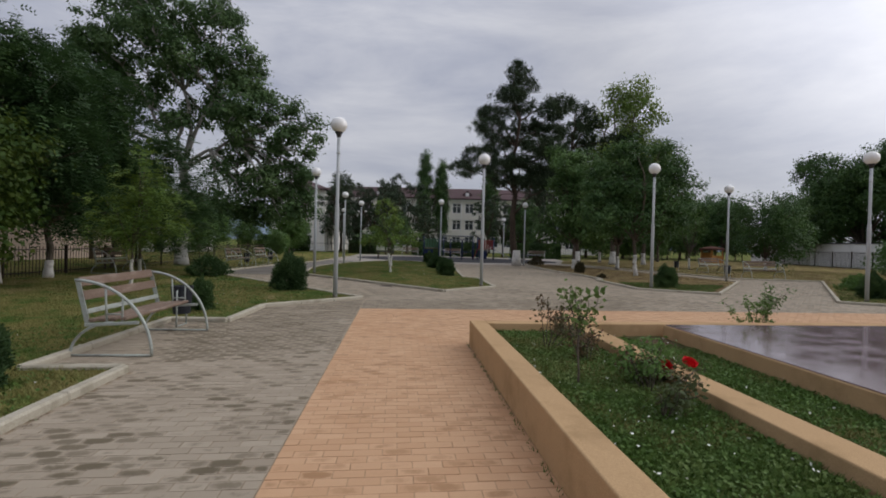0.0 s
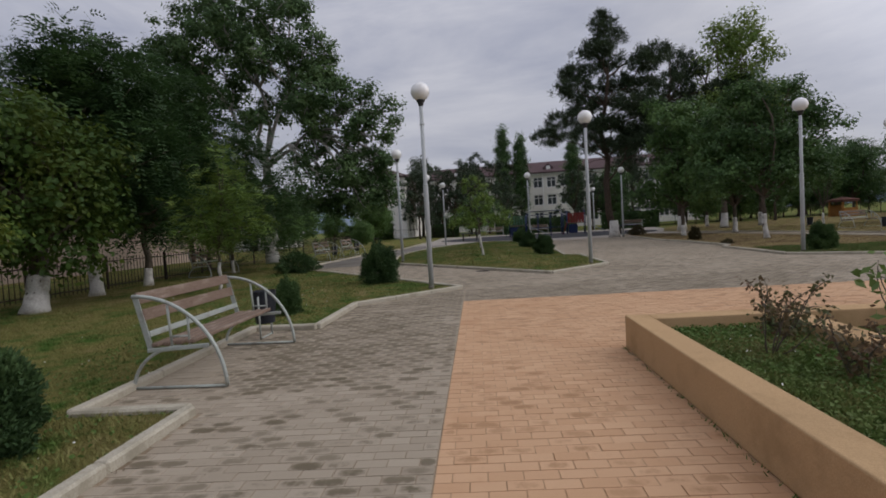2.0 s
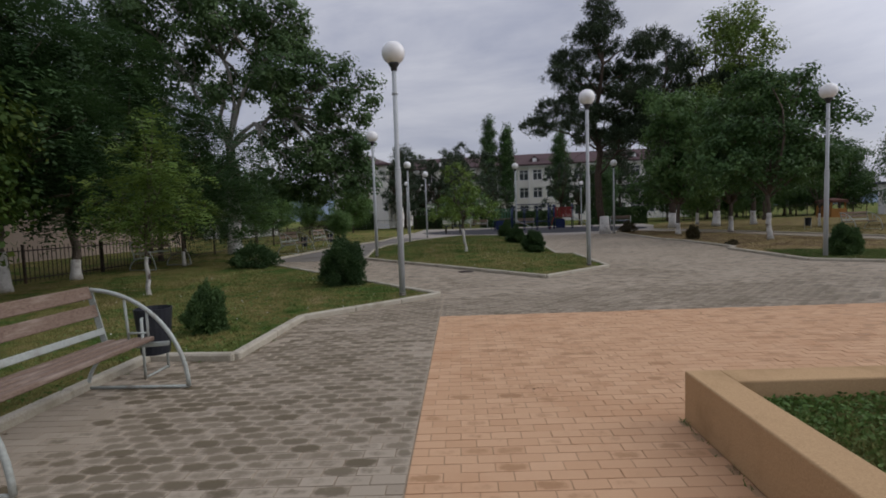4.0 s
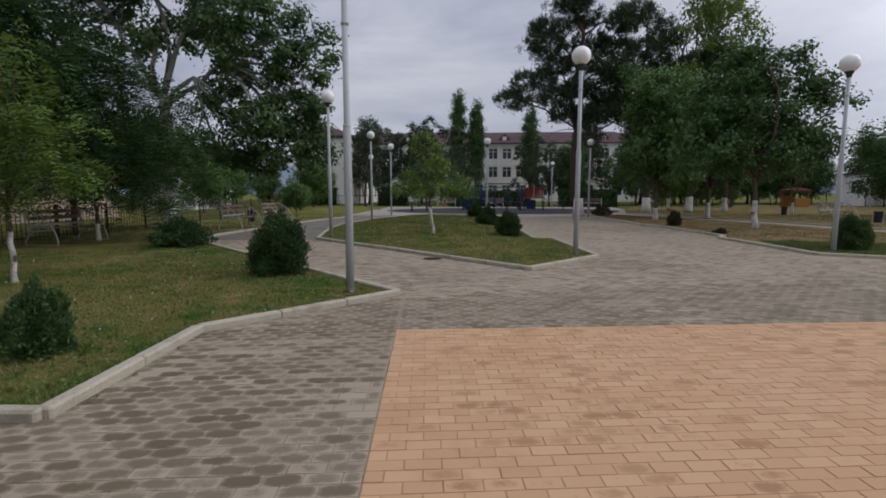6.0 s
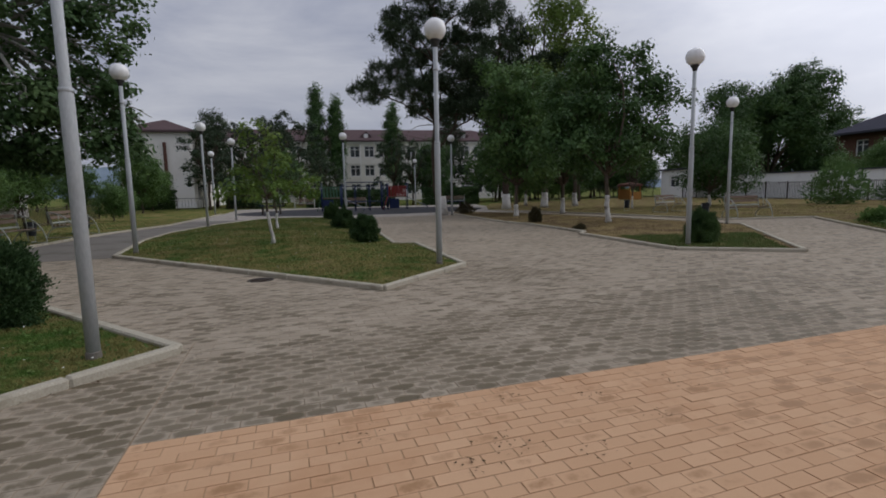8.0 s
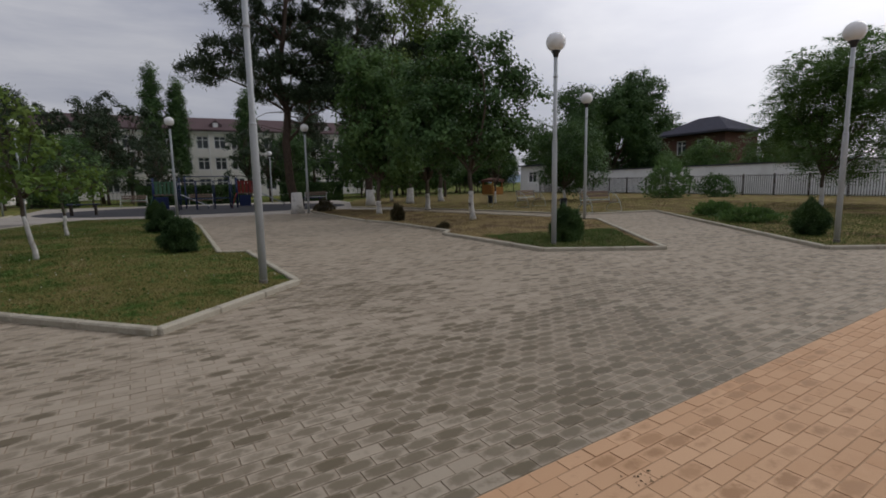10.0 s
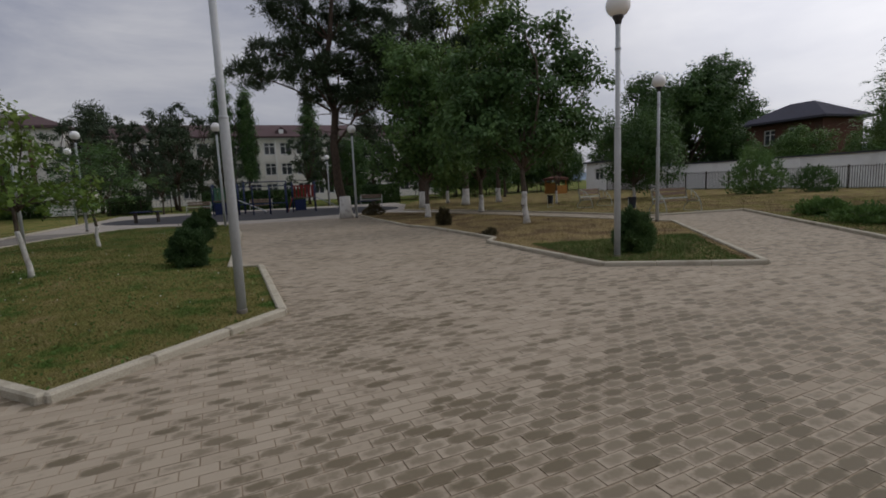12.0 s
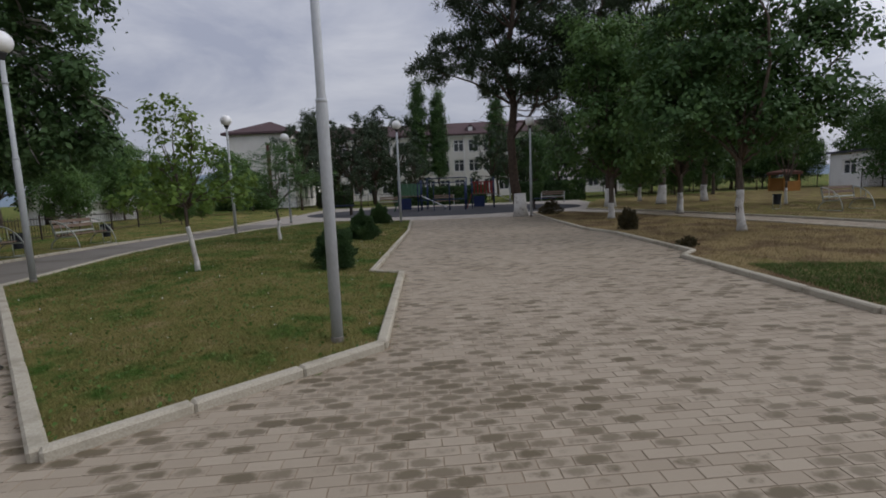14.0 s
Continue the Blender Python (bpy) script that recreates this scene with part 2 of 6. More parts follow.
M_KERB = surface("kerb_concrete", (0.36, 0.325, 0.255), (0.47, 0.43, 0.345), (0.26, 0.235, 0.175), 3.0, 70, 0.9, 0, 0.5, 0.006)
M_TURF = turf_material("lawn_turf", 0.03)
M_TURF_G = turf_material("green_turf", -0.35)
M_TURF_DRY = turf_material("dry_turf", 0.85)
M_BLADE = blade_material("lawn_blades", 0.03)
M_BLADE_G = blade_material("green_blades", -0.45)
M_BLADE_P = blade_material("planter_blades", -0.16)
M_BLADE_DRY = blade_material("dry_blades", 0.85)
M_TURF_E = turf_material("worn_turf", 0.34)
M_BLADE_E = blade_material("worn_blades", 0.34)
M_GROUND = turf_material("far_ground", -0.1)
M_STUCCO = surface("tan_stucco", (0.43, 0.28, 0.15), (0.51, 0.345, 0.19), (0.32, 0.21, 0.11), 1.9, 110, 0.9, 0, 0.7, 0.004)
M_GRANITE = surface("polished_granite", (0.115, 0.075, 0.085), (0.20, 0.14, 0.15), (0.15, 0.10, 0.105), 2.5, 220, 0.16, 0, 0.05, 0.001)
M_SOIL = surface("bed_soil", (0.085, 0.058, 0.036), (0.15, 0.105, 0.068), (0.06, 0.075, 0.025), 2.5, 45, 0.95, 0, 1.0, 0.03)
M_POLE = surface("grey_painted_steel", (0.40, 0.42, 0.43), (0.47, 0.49, 0.50), (0.34, 0.345, 0.34), 4.0, 60, 0.5, 0.0, 0.1, 0.001, (1, 1, 0.25))
M_COLLAR = surface("black_plastic", (0.018, 0.018, 0.02), (0.03, 0.03, 0.032), (0.04, 0.04, 0.04), 5, 80, 0.45)
M_WOOD = surface("weathered_planks", (0.12, 0.08, 0.058), (0.235, 0.17, 0.13), (0.31, 0.25, 0.205), 2.2, 30, 0.8, 0, 0.5, 0.003, (7, 0.9, 7))
M_BENCH_STEEL = surface("pale_green_steel", (0.33, 0.355, 0.325), (0.42, 0.445, 0.41), (0.24, 0.225, 0.185), 6, 60, 0.5, 0.2, 0.1, 0.001)
M_BIN = surface("dark_bin_sheet", (0.022, 0.025, 0.031), (0.035, 0.038, 0.046), (0.055, 0.055, 0.058), 5, 60, 0.5, 0.3)
M_IRON = surface("black_iron", (0.036, 0.028, 0.023), (0.058, 0.046, 0.038), (0.10, 0.062, 0.04), 3, 60, 0.6, 0.3)
M_BARK = surface("grey_brown_bark", (0.075, 0.06, 0.048), (0.16, 0.13, 0.105), (0.10, 0.10, 0.075), 2.5, 26, 0.95, 0, 1.0, 0.02, (1, 1, 0.25))
M_BARK_PALE = surface("pale_poplar_bark", (0.27, 0.255, 0.225), (0.42, 0.40, 0.36), (0.13, 0.118, 0.10), 1.6, 22, 0.9, 0, 0.7, 0.01, (1, 1, 0.4))
M_BARK_PINE = surface("pine_bark", (0.05, 0.038, 0.030), (0.11, 0.082, 0.064), (0.075, 0.06, 0.05), 2.0, 20, 0.95, 0, 1.0, 0.03, (1, 1, 0.3))
M_LIME = surface("limewash", (0.52, 0.50, 0.465), (0.68, 0.66, 0.62), (0.25, 0.22, 0.185), 4.5, 30, 0.9, 0, 0.8, 0.008)
L_POPLAR = leaf_material("poplar_leaves", (0.0345, 0.0713, 0.0253), (0.0713, 0.1288, 0.0437), (0.1207, 0.1898, 0.069), 0.28, 0.56)
L_LOCUST = leaf_material("locust_leaves", (0.023, 0.052, 0.019), (0.047, 0.092, 0.032), (0.07, 0.128, 0.04), 0.24, 0.55)
L_LOCUST_B = leaf_material("bright_locust_leaves", (0.0522, 0.1073, 0.0348), (0.0943, 0.1711, 0.0522), (0.1421, 0.232, 0.0725), 0.28, 0.5)
L_MAPLE = leaf_material("yellowing_maple_leaves", (0.049, 0.095, 0.0167), (0.1049, 0.1677, 0.0279), (0.2375, 0.2444, 0.0419))
# darker copy of the maple leaves, the crown's shade put into the colour
L_MAPLE_SHADE = leaf_material("shaded_maple_leaves", (0.032, 0.07, 0.014), (0.06, 0.11, 0.022), (0.12, 0.155, 0.03))
L_BROAD = leaf_material("broad_dark_leaves", (0.0307, 0.0701, 0.0221), (0.0633, 0.123, 0.036), (0.1024, 0.1794, 0.0513), 0.22, 0.56)
L_MID = leaf_material("mid_green_leaves", (0.0466, 0.0994, 0.0264), (0.09, 0.1631, 0.0435), (0.1428, 0.2329, 0.0621), 0.28, 0.5)
L_PINE = leaf_material("pine_needles", (0.0248, 0.042, 0.0217), (0.0435, 0.0667, 0.0327), (0.0652, 0.0931, 0.0435), 0.1, 0.6)
L_BIRCH = leaf_material("pale_young_leaves", (0.075, 0.135, 0.026), (0.14, 0.215, 0.042), (0.21, 0.27, 0.065), 0.3, 0.56)
L_THUJA = leaf_material("thuja_sprays", (0.0247, 0.0532, 0.019), (0.0522, 0.095, 0.0323), (0.0808, 0.1377, 0.0427), 0.12, 0.65)
L_BROWN = leaf_material("browned_sprays", (0.0473, 0.0446, 0.0216), (0.0743, 0.0621, 0.0297), (0.1148, 0.081, 0.0378), 0.1, 0.7)
L_WEED = leaf_material("clover_leaves", (0.06, 0.118, 0.026), (0.11, 0.19, 0.042), (0.15, 0.20, 0.06), 0.2, 0.6)
L_ROSE = leaf_material("rose_leaves", (0.05, 0.085, 0.03), (0.09, 0.125, 0.045), (0.15, 0.065, 0.045), 0.3, 0.55)
M_PETAL = surface("red_petals", (0.62, 0.012, 0.022), (0.75, 0.022, 0.035), (0.52, 0.008, 0.02), 30, 90, 0.5)
M_WHITE = surface("white_petals", (0.72, 0.72, 0.66), (0.80, 0.80, 0.74), (0.7, 0.66, 0.5), 20, 90, 0.7)
M_WALL_W = surface("whitewashed_wall", (0.80, 0.79, 0.775), (0.87, 0.86, 0.845), (0.68, 0.665, 0.645), 0.45, 30, 0.95)
M_WALL_S = surface("school_cream_plaster", (0.80, 0.765, 0.715), (0.85, 0.82, 0.77), (0.72, 0.68, 0.62), 0.3, 20, 0.95)
M_WALL_L = surface("brown_render", (0.34, 0.27, 0.21), (0.41, 0.33, 0.265), (0.29, 0.23, 0.18), 0.4, 25, 0.95)
M_ROOF = surface("maroon_sheet_roof", (0.095, 0.066, 0.068), (0.125, 0.088, 0.09), (0.08, 0.06, 0.062), 0.4, 12, 0.92)
M_ROOF_G = surface("grey_slate_roof", (0.055, 0.055, 0.07), (0.085, 0.085, 0.105), (0.07, 0.065, 0.075), 0.5, 12, 0.92)
M_BRICK = surface("red_brick_far", (0.105, 0.055, 0.043), (0.15, 0.078, 0.06), (0.10, 0.065, 0.055), 0.6, 14, 0.9)
M_SHEET = surface("pale_sheet_roof", (0.46, 0.46, 0.45), (0.54, 0.54, 0.53), (0.38, 0.37, 0.36), 0.8, 20, 0.6, 0.2)
M_FRAME = surface("white_window_frame", (0.76, 0.755, 0.74), (0.82, 0.815, 0.80), (0.66, 0.65, 0.62), 1, 30, 0.6)
M_GLASS = glass_material("window_glass", (0.045, 0.05, 0.055))
# hills: the blue of aerial haze is mixed into the base colour
M_HILL = surface("haze_tinted_hill", (0.18, 0.23, 0.28), (0.20, 0.25, 0.30), (0.16, 0.21, 0.25), 0.01, 0.05, 1.0)
M_RED = surface("red_paint", (0.22, 0.035, 0.03), (0.28, 0.045, 0.04), (0.18, 0.035, 0.035), 3, 40, 0.5)
M_BLUE = surface("blue_paint", (0.016, 0.025, 0.075), (0.022, 0.036, 0.105), (0.025, 0.03, 0.06), 3, 40, 0.5)
M_GREENP = surface("green_paint", (0.07, 0.15, 0.09), (0.09, 0.20, 0.12), (0.06, 0.11, 0.075), 3, 40, 0.5)
M_YELLOW = surface("ochre_paint", (0.36, 0.17, 0.045), (0.44, 0.21, 0.06), (0.28, 0.14, 0.05), 3, 40, 0.6)
# near-black: puts the dark of unlit rooms into inner walls; also colours a door
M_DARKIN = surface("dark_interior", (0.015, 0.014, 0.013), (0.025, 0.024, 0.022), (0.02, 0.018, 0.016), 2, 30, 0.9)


def opal_material():
    m, nt, b, where = begin("opal_globe", 0.22)
    plug(nt, b.inputs["Base Color"], n_mix(nt, n_noise(nt, where, 6.0, 4), (0.80, 0.79, 0.775), (0.86, 0.855, 0.845)))
    b.inputs["Subsurface Weight"].default_value = 0.3
    b.inputs["Subsurface Radius"].default_value = (0.1, 0.1, 0.1)
    return m


M_OPAL = opal_material()


# ---- geometry helpers ----
def mesh_of(name, verts, faces, material, smooth=False):
    me = bpy.data.meshes.new(name)
    me.from_pydata([tuple(v) for v in verts], [], [tuple(f) for f in faces])
    me.materials.append(material)
    if smooth:
        me.polygons.foreach_set("use_smooth", [True] * len(me.polygons))
    me.update()
    return me


def quads_mesh(name, v, material, per=4, smooth=False):
    """A mesh of separate faces, each of `per` consecutive vertices of the array v."""
    me = bpy.data.meshes.new(name)
    n = len(v)
    k = n // per
    me.vertices.add(n)
    me.vertices.foreach_set("co", np.asarray(v, dtype=np.float32).ravel())
    me.loops.add(n)
    me.loops.foreach_set("vertex_index", np.arange(n, dtype=np.int32))
    me.polygons.add(k)
    me.polygons.foreach_set("loop_start", np.arange(0, n, per, dtype=np.int32))
    me.materials.append(material)
    me.update(calc_edges=True)
    me.shade_flat()
    return me


def part(name, data, parent, label="", m=None):
    """Links a mesh (or a bmesh with its material) as one object under a thing or a part."""
    ob = new(name, data)
    ob.parent = parent
    if m is not None:
        ob.matrix_basis = m
    if label:
        ob["label"] = label
    return ob


def thing(name, m, label, category, group="", kind=""):
    ob = new(name)
    ob.matrix_basis = m
    return tagged(ob, label, category, group, kind)


def box_mesh(name, sx, sy, sz, material, bevel=0.01, taper=1.0, base=True):
    """A bevelled box, its base at z = 0 (or centred); taper narrows the foot."""
    bm = bmesh.new()
    bmesh.ops.create_cube(bm, size=1.0)
    for v in bm.verts:
        k = taper if v.co.z < 0 else 1.0
        v.co = Vector((v.co.x * sx * k, v.co.y * sy * k, (v.co.z + (0.5 if base else 0.0)) * sz))
    if bevel:
        bmesh.ops.bevel(bm, geom=bm.edges[:], offset=bevel, segments=1, affect="EDGES")
    me = bpy.data.meshes.new(name)
    bm.to_mesh(me)
    bm.free()
    me.materials.append(material)
    return me


def tube(points, radii, sides=8, caps=True):
    """Vertices and faces of a tapered round bar along points."""
    pts = [Vector(p) for p in points]
    verts, faces = [], []
    up = Vector((0.13, 0.27, 0.95))
    for i, p in enumerate(pts):
        d = (pts[min(i + 1, len(pts) - 1)] - pts[max(i - 1, 0)]).normalized()
        a = d.cross(up)
        if a.length < 0.05:
            a = d.cross(Vector((1, 0, 0)))
        a.normalize()
        c = d.cross(a)
        for k in range(sides):
            w = 2 * math.pi * k / sides
            verts.append(p + (a * math.cos(w) + c * math.sin(w)) * radii[i])
        if i:
            for k in range(sides):
                j = (k + 1) % sides
                b0, b1 = (i - 1) * sides, i * sides
                faces.append((b0 + k, b0 + j, b1 + j, b1 + k))
    if caps:
        faces.append(tuple(range(sides))[::-1])
        faces.append(tuple(range(len(verts) - sides, len(verts))))
    return verts, faces


def tubes_mesh(name, runs, material, sides=8):
    verts, faces = [], []
    for points, radii in runs:
        v, f = tube(points, radii, sides)
        o = len(verts)
        verts += v
        faces += [tuple(i + o for i in q) for q in f]
    return mesh_of(name, verts, faces, material, True)


def inside(poly, x, y):
    """Which of the points (arrays) lie in the polygon."""
    hit = np.zeros(len(x), bool)
    n = len(poly)
    for i in range(n):
        (x0, y0), (x1, y1) = poly[i], poly[(i + 1) % n]
        if y0 == y1:
            continue
        c = ((y0 > y) != (y1 > y)) & (x < (x1 - x0) * (y - y0) / (y1 - y0) + x0)
        hit ^= c
    return hit


def sheet(name, poly, z, material, label, category, thick=0.06):
    """A flat slab of ground with the outline poly, its top at z."""
    bm = bmesh.new()
    f = bm.faces.new([bm.verts.new((x, y, z - thick)) for x, y in poly])
    if f.normal.z < 0 or sum(a[0] * b[1] - b[0] * a[1] for a, b in zip(poly, poly[1:] + poly[:1])) < 0:
        f.normal_flip()
    r = bmesh.ops.extrude_face_region(bm, geom=[f])
    for v in r["geom"]:
        if isinstance(v, bmesh.types.BMVert):
            v.co.z = z
    bmesh.ops.recalc_face_normals(bm, faces=bm.faces[:])
    bmesh.ops.triangulate(bm, faces=[q for q in bm.faces if len(q.verts) > 4])
    me = bpy.data.meshes.new(name)
    bm.to_mesh(me)
    bm.free()
    me.materials.append(material)
    return tagged(new(name, me), label, category, "", "structure")


def edge_distance(poly, x, y):
    """Distance of points (arrays) to the outline of poly."""
    best = np.full(len(x), 1e9)
    n = len(poly)
    for i in range(n):
        a, b = np.array(poly[i]), np.array(poly[(i + 1) % n])
        d = b - a
        t = np.clip(((x - a[0]) * d[0] + (y - a[1]) * d[1]) / (d @ d), 0, 1)
        best = np.minimum(best, np.hypot(x - a[0] - t * d[0], y - a[1] - t * d[1]))
    return best


def swell(poly, rise, x, y):
    """Height of a gently mounded lawn over its rim."""
    t = np.clip(edge_distance(poly, x, y) / 2.6, 0, 1)
    return rise * t * t * (3 - 2 * t)


def mound(name, poly, z, rise, material, label, category):
    """A mounded lawn: a fine triangulated sheet inside the outline poly."""
    xs, ys = [p[0] for p in poly], [p[1] for p in poly]
    gx, gy = np.meshgrid(np.arange(min(xs), max(xs), 0.45), np.arange(min(ys), max(ys), 0.45))
    gx, gy = gx.ravel(), gy.ravel()
    ok = inside(poly, gx, gy) & (edge_distance(poly, gx, gy) > 0.15)
    flat = [Vector(p) for p in poly] + [Vector((a, b)) for a, b in zip(gx[ok], gy[ok])]
    n = len(poly)
    v, _, f, _, _, _ = delaunay_2d_cdt(flat, [(i, (i + 1) % n) for i in range(n)], [], 1, 1e-4)
    px, py = np.array([p.x for p in v]), np.array([p.y for p in v])
    h = z + swell(poly, rise, px, py)
    return tagged(new(name, mesh_of(name, list(zip(px, py, h)), f, material, True)), label, category, "", "structure")


# ---- plan ----
ORIGIN = Vector((-0.80, 10.47, 0))            # corner of the orange square
U = Vector((1.0, 0.131, 0)).normalized()      # along its north edge
V = Vector((-0.1034, 1.0, 0)).normalized()    # along its west edge
LEFT_KERB = [(-1.33, -5.0), (-2.38, 4.88), (-3.40, 4.74), (-3.75, 8.17), (-2.75, 8.22), (-2.88, 10.24), (-1.08, 12.29),
             (-8.04, 19.2), (-8.85, 21.4), (-8.80, 24.5), (-8.76, 28.8), (-7.95, 33.8), (-8.5, 46.6)]
LEFT_LAWN = LEFT_KERB + [(-9.5, 58), (-70, 58), (-70, -45), (2.6, -45)]
ISLAND = [(1.05, 14.72), (2.79, 16.66), (2.44, 20.85), (1.86, 21.03), (1.50, 30.1), (0.95, 35.9), (-4.2, 37.2), (-5.6, 33.0),
          (-6.15, 28.0), (-5.95, 24.95), (-5.02, 20.6)]
RIGHT_BED = [(8.08, 17.46), (10.32, 16.22), (14.92, 23.0), (13.5, 28.2), (11.2, 35.5), (9.0, 38.6), (7.2, 38.9), (7.3, 32.6),
             (7.55, 28.3), (8.05, 26.6), (8.30, 22.35), (7.86, 21.8)]
EAST_KERB = [(24.0, 8.4), (12.95, 14.47), (18.95, 22.9), (20.6, 25.2), (16.4, 25.6), (15.2, 30.0), (13.0, 36.6), (10.6, 41.0)]
EAST_LAWN = EAST_KERB + [(13.0, 50.0), (16.0, 58.0), (44.0, 70.0), (44.0, -3.0)]
PAVED = [(-10.5, -7), (26, -7), (26, 26.5), (15.5, 31), (13, 37.5), (10.5, 41.5), (10.5, 40), (-9, 40), (-10.5, 24)]
P_NW = Vector((1.468, 6.87, 0))
P_U, P_V = U, Vector((-0.088, 1.0, 0)).normalized()

ground = new("ground", mesh_of("ground", [(-1600, -1600, -0.03), (1600, -1600, -0.03), (1600, 1600, -0.03), (-1600, 1600, -0.03)], [(0, 1, 2, 3)], M_GROUND))
tagged(ground, "dry grassy ground reaching to the horizon", "ground", "", "structure")
M_JOINT_O = surface("orange_joint_sand", (0.33, 0.21, 0.12), (0.42, 0.28, 0.165), (0.24, 0.155, 0.09), 2.0, 90)
pavement = sheet("pavement", [(-10.4, -8), (27, -8), (27, 27), (16, 42), (-10, 42)], -0.0040, M_JOINT, "sandy joint bed under the park's concrete pavers", "pavement", 0.02)
sheet("orange_square", [tuple((ORIGIN + U * a + V * b)[:2]) for a, b in ((0.0, -17.4), (16.3, -17.4), (16.3, 0.0), (0.0, 0.0))], -0.0034, M_JOINT_O, "sandy joint bed under the orange concrete pavers", "pavement", 0.01)
sheet("plaza", [(-10.5, 36.3), (12.5, 37.0), (14.0, 58.5), (-11.5, 58.5)], 0.002, M_PLAZA, "light grey concrete plaza round the playground", "pavement", 0.01)
sheet("path", [(-8.9, 20.0), (-4.9, 20.6), (-5.9, 25), (-6.1, 28), (-5.5, 33), (-4.1, 37.4), (-8.6, 37.4), (-8.0, 33.8), (-8.8, 28.8)], 0.004, M_CONC,
      "grey concrete footpath beside the lawn", "path", 0.012)
rub = [(2.0 + 9.6 * math.cos(a * math.pi / 20), 47.2 + 7.4 * math.sin(a * math.pi / 20)) for a in range(40)]
sheet("rubber_paving", rub, 0.010, M_RUBBER, "dark blue-grey rubber playground surface", "playground surface", 0.006)
sheet("lawn_west", LEFT_LAWN, 0.035, M_TURF, "patchy green and straw lawn with dry spots", "lawn")
mound("lawn_island", ISLAND, 0.035, 0.16, M_TURF, "kerbed island of patchy green grass", "lawn")
sheet("lawn_bed", RIGHT_BED, 0.035, M_TURF_DRY, "straw-coloured dry lawn with a green tip", "lawn")
sheet("lawn_east", EAST_LAWN, 0.030, M_TURF_E, "dry yellow lawn along the iron fence", "lawn")


# ---- kerbs ----
def kerb(name, chain, closed, label):
    """A line of concrete kerb stones, each its own piece."""
    root = thing(name, pose(0, 0, 0), label, "kerb", "", "structure")
    rng = random.Random(len(chain) * 7 + 3)
    w, h = 0.115, 0.08
    pts = [Vector((x, y, 0)) for x, y in chain]
    if closed:
        pts.append(pts[0])
    for i in range(len(pts) - 1):
        a, b = pts[i], pts[i + 1]
        d = b - a
        n = max(1, round(d.length / 1.0))
        ang = math.degrees(math.atan2(d.y, d.x))
        step = d.length / n
        me = box_mesh("kerb_stone", step - 0.002, w, h + 0.05, M_KERB, 0.018)
        for k in range(n):
            p = a + d * ((k + 0.5) / n)
            part("kerb_stone", me, root, "", pose(p.x, p.y, -0.05 + rng.uniform(-0.003, 0.003), rng.uniform(-0.7, 0.7), rng.uniform(-0.12, 0.12), ang + rng.uniform(-0.12, 0.12)))
    return root


kerb("kerb_west", LEFT_KERB, False, "weathered pale concrete kerb along the lawn")
kerb("kerb_island", ISLAND, True, "weathered pale concrete kerb round the grass island")
kerb("kerb_bed", RIGHT_BED, True, "weathered pale concrete kerb round the dry bed")
kerb("kerb_east", EAST_KERB, False, "weathered pale concrete kerb along the dry lawn")


# ---- planter and monument plinth ----
def planter_point(a, b):
    p = P_NW + P_U * a + P_V * b
    return (p.x, p.y)


def planter_slab(name, a0, a1, b0, b1, z, material, label, category, z0=0.0):
    ob = sheet(name, [planter_point(a0, b0), planter_point(a1, b0), planter_point(a1, b1), planter_point(a0, b1)], z, material, label, category, z - z0)
    md = ob.modifiers.new("edge", "BEVEL")
    md.width, md.segments = 0.012, 2
    return ob


planter_slab("planter_wall", 0.0, 0.24, -11.0, 0.0, 0.360, M_STUCCO, "tan stuccoed low planter wall", "planter wall")
planter_slab("planter_wall", 0.24, 12.0, -0.24, 0.0, 0.357, M_STUCCO, "tan stuccoed low planter wall", "planter wall")
planter_slab("planter_wall", 1.46, 1.74, -11.0, -0.24, 0.353, M_STUCCO, "tan stuccoed low inner planter wall", "planter wall")
planter_slab("plinth", 2.88, 12.0, -11.0, -0.34, 0.36, M_STUCCO, "tan stuccoed monument plinth", "plinth")
planter_slab("plinth_slab", 2.90, 12.0, -11.0, -0.36, 0.372, M_GRANITE, "wet polished red-brown granite plinth slab", "plinth", 0.362)
planter_slab("planter_bed", 0.24, 1.46, -11.0, -0.24, 0.24, M_TURF_G, "weedy green planter bed", "planter bed")
planter_slab("planter_bed", 1.74, 2.88, -11.0, -0.24, 0.17, M_TURF_G, "weedy green planter bed with bare soil", "planter bed")
planter_slab("planter_soil", 2.3, 2.88, -1.6, -0.24, 0.18, M_SOIL, "bare brown planter soil", "soil")


# ---- lamps ----
def lathe(name, profile, material, sides=24, smooth=True):
    verts, faces = [], []
    for r, z in profile:
        for k in range(sides):
            w = 2 * math.pi * k / sides
            verts.append((r * math.cos(w), r * math.sin(w), z))
    for i in range(len(profile) - 1):
        for k in range(sides):
            j = (k + 1) % sides
            faces.append((i * sides + k, i * sides + j, (i + 1) * sides + j, (i + 1) * sides + k))
    faces.append(tuple(range(sides))[::-1])
    faces.append(tuple(range(len(verts) - sides, len(verts))))
    return mesh_of(name, verts, faces, material, smooth)


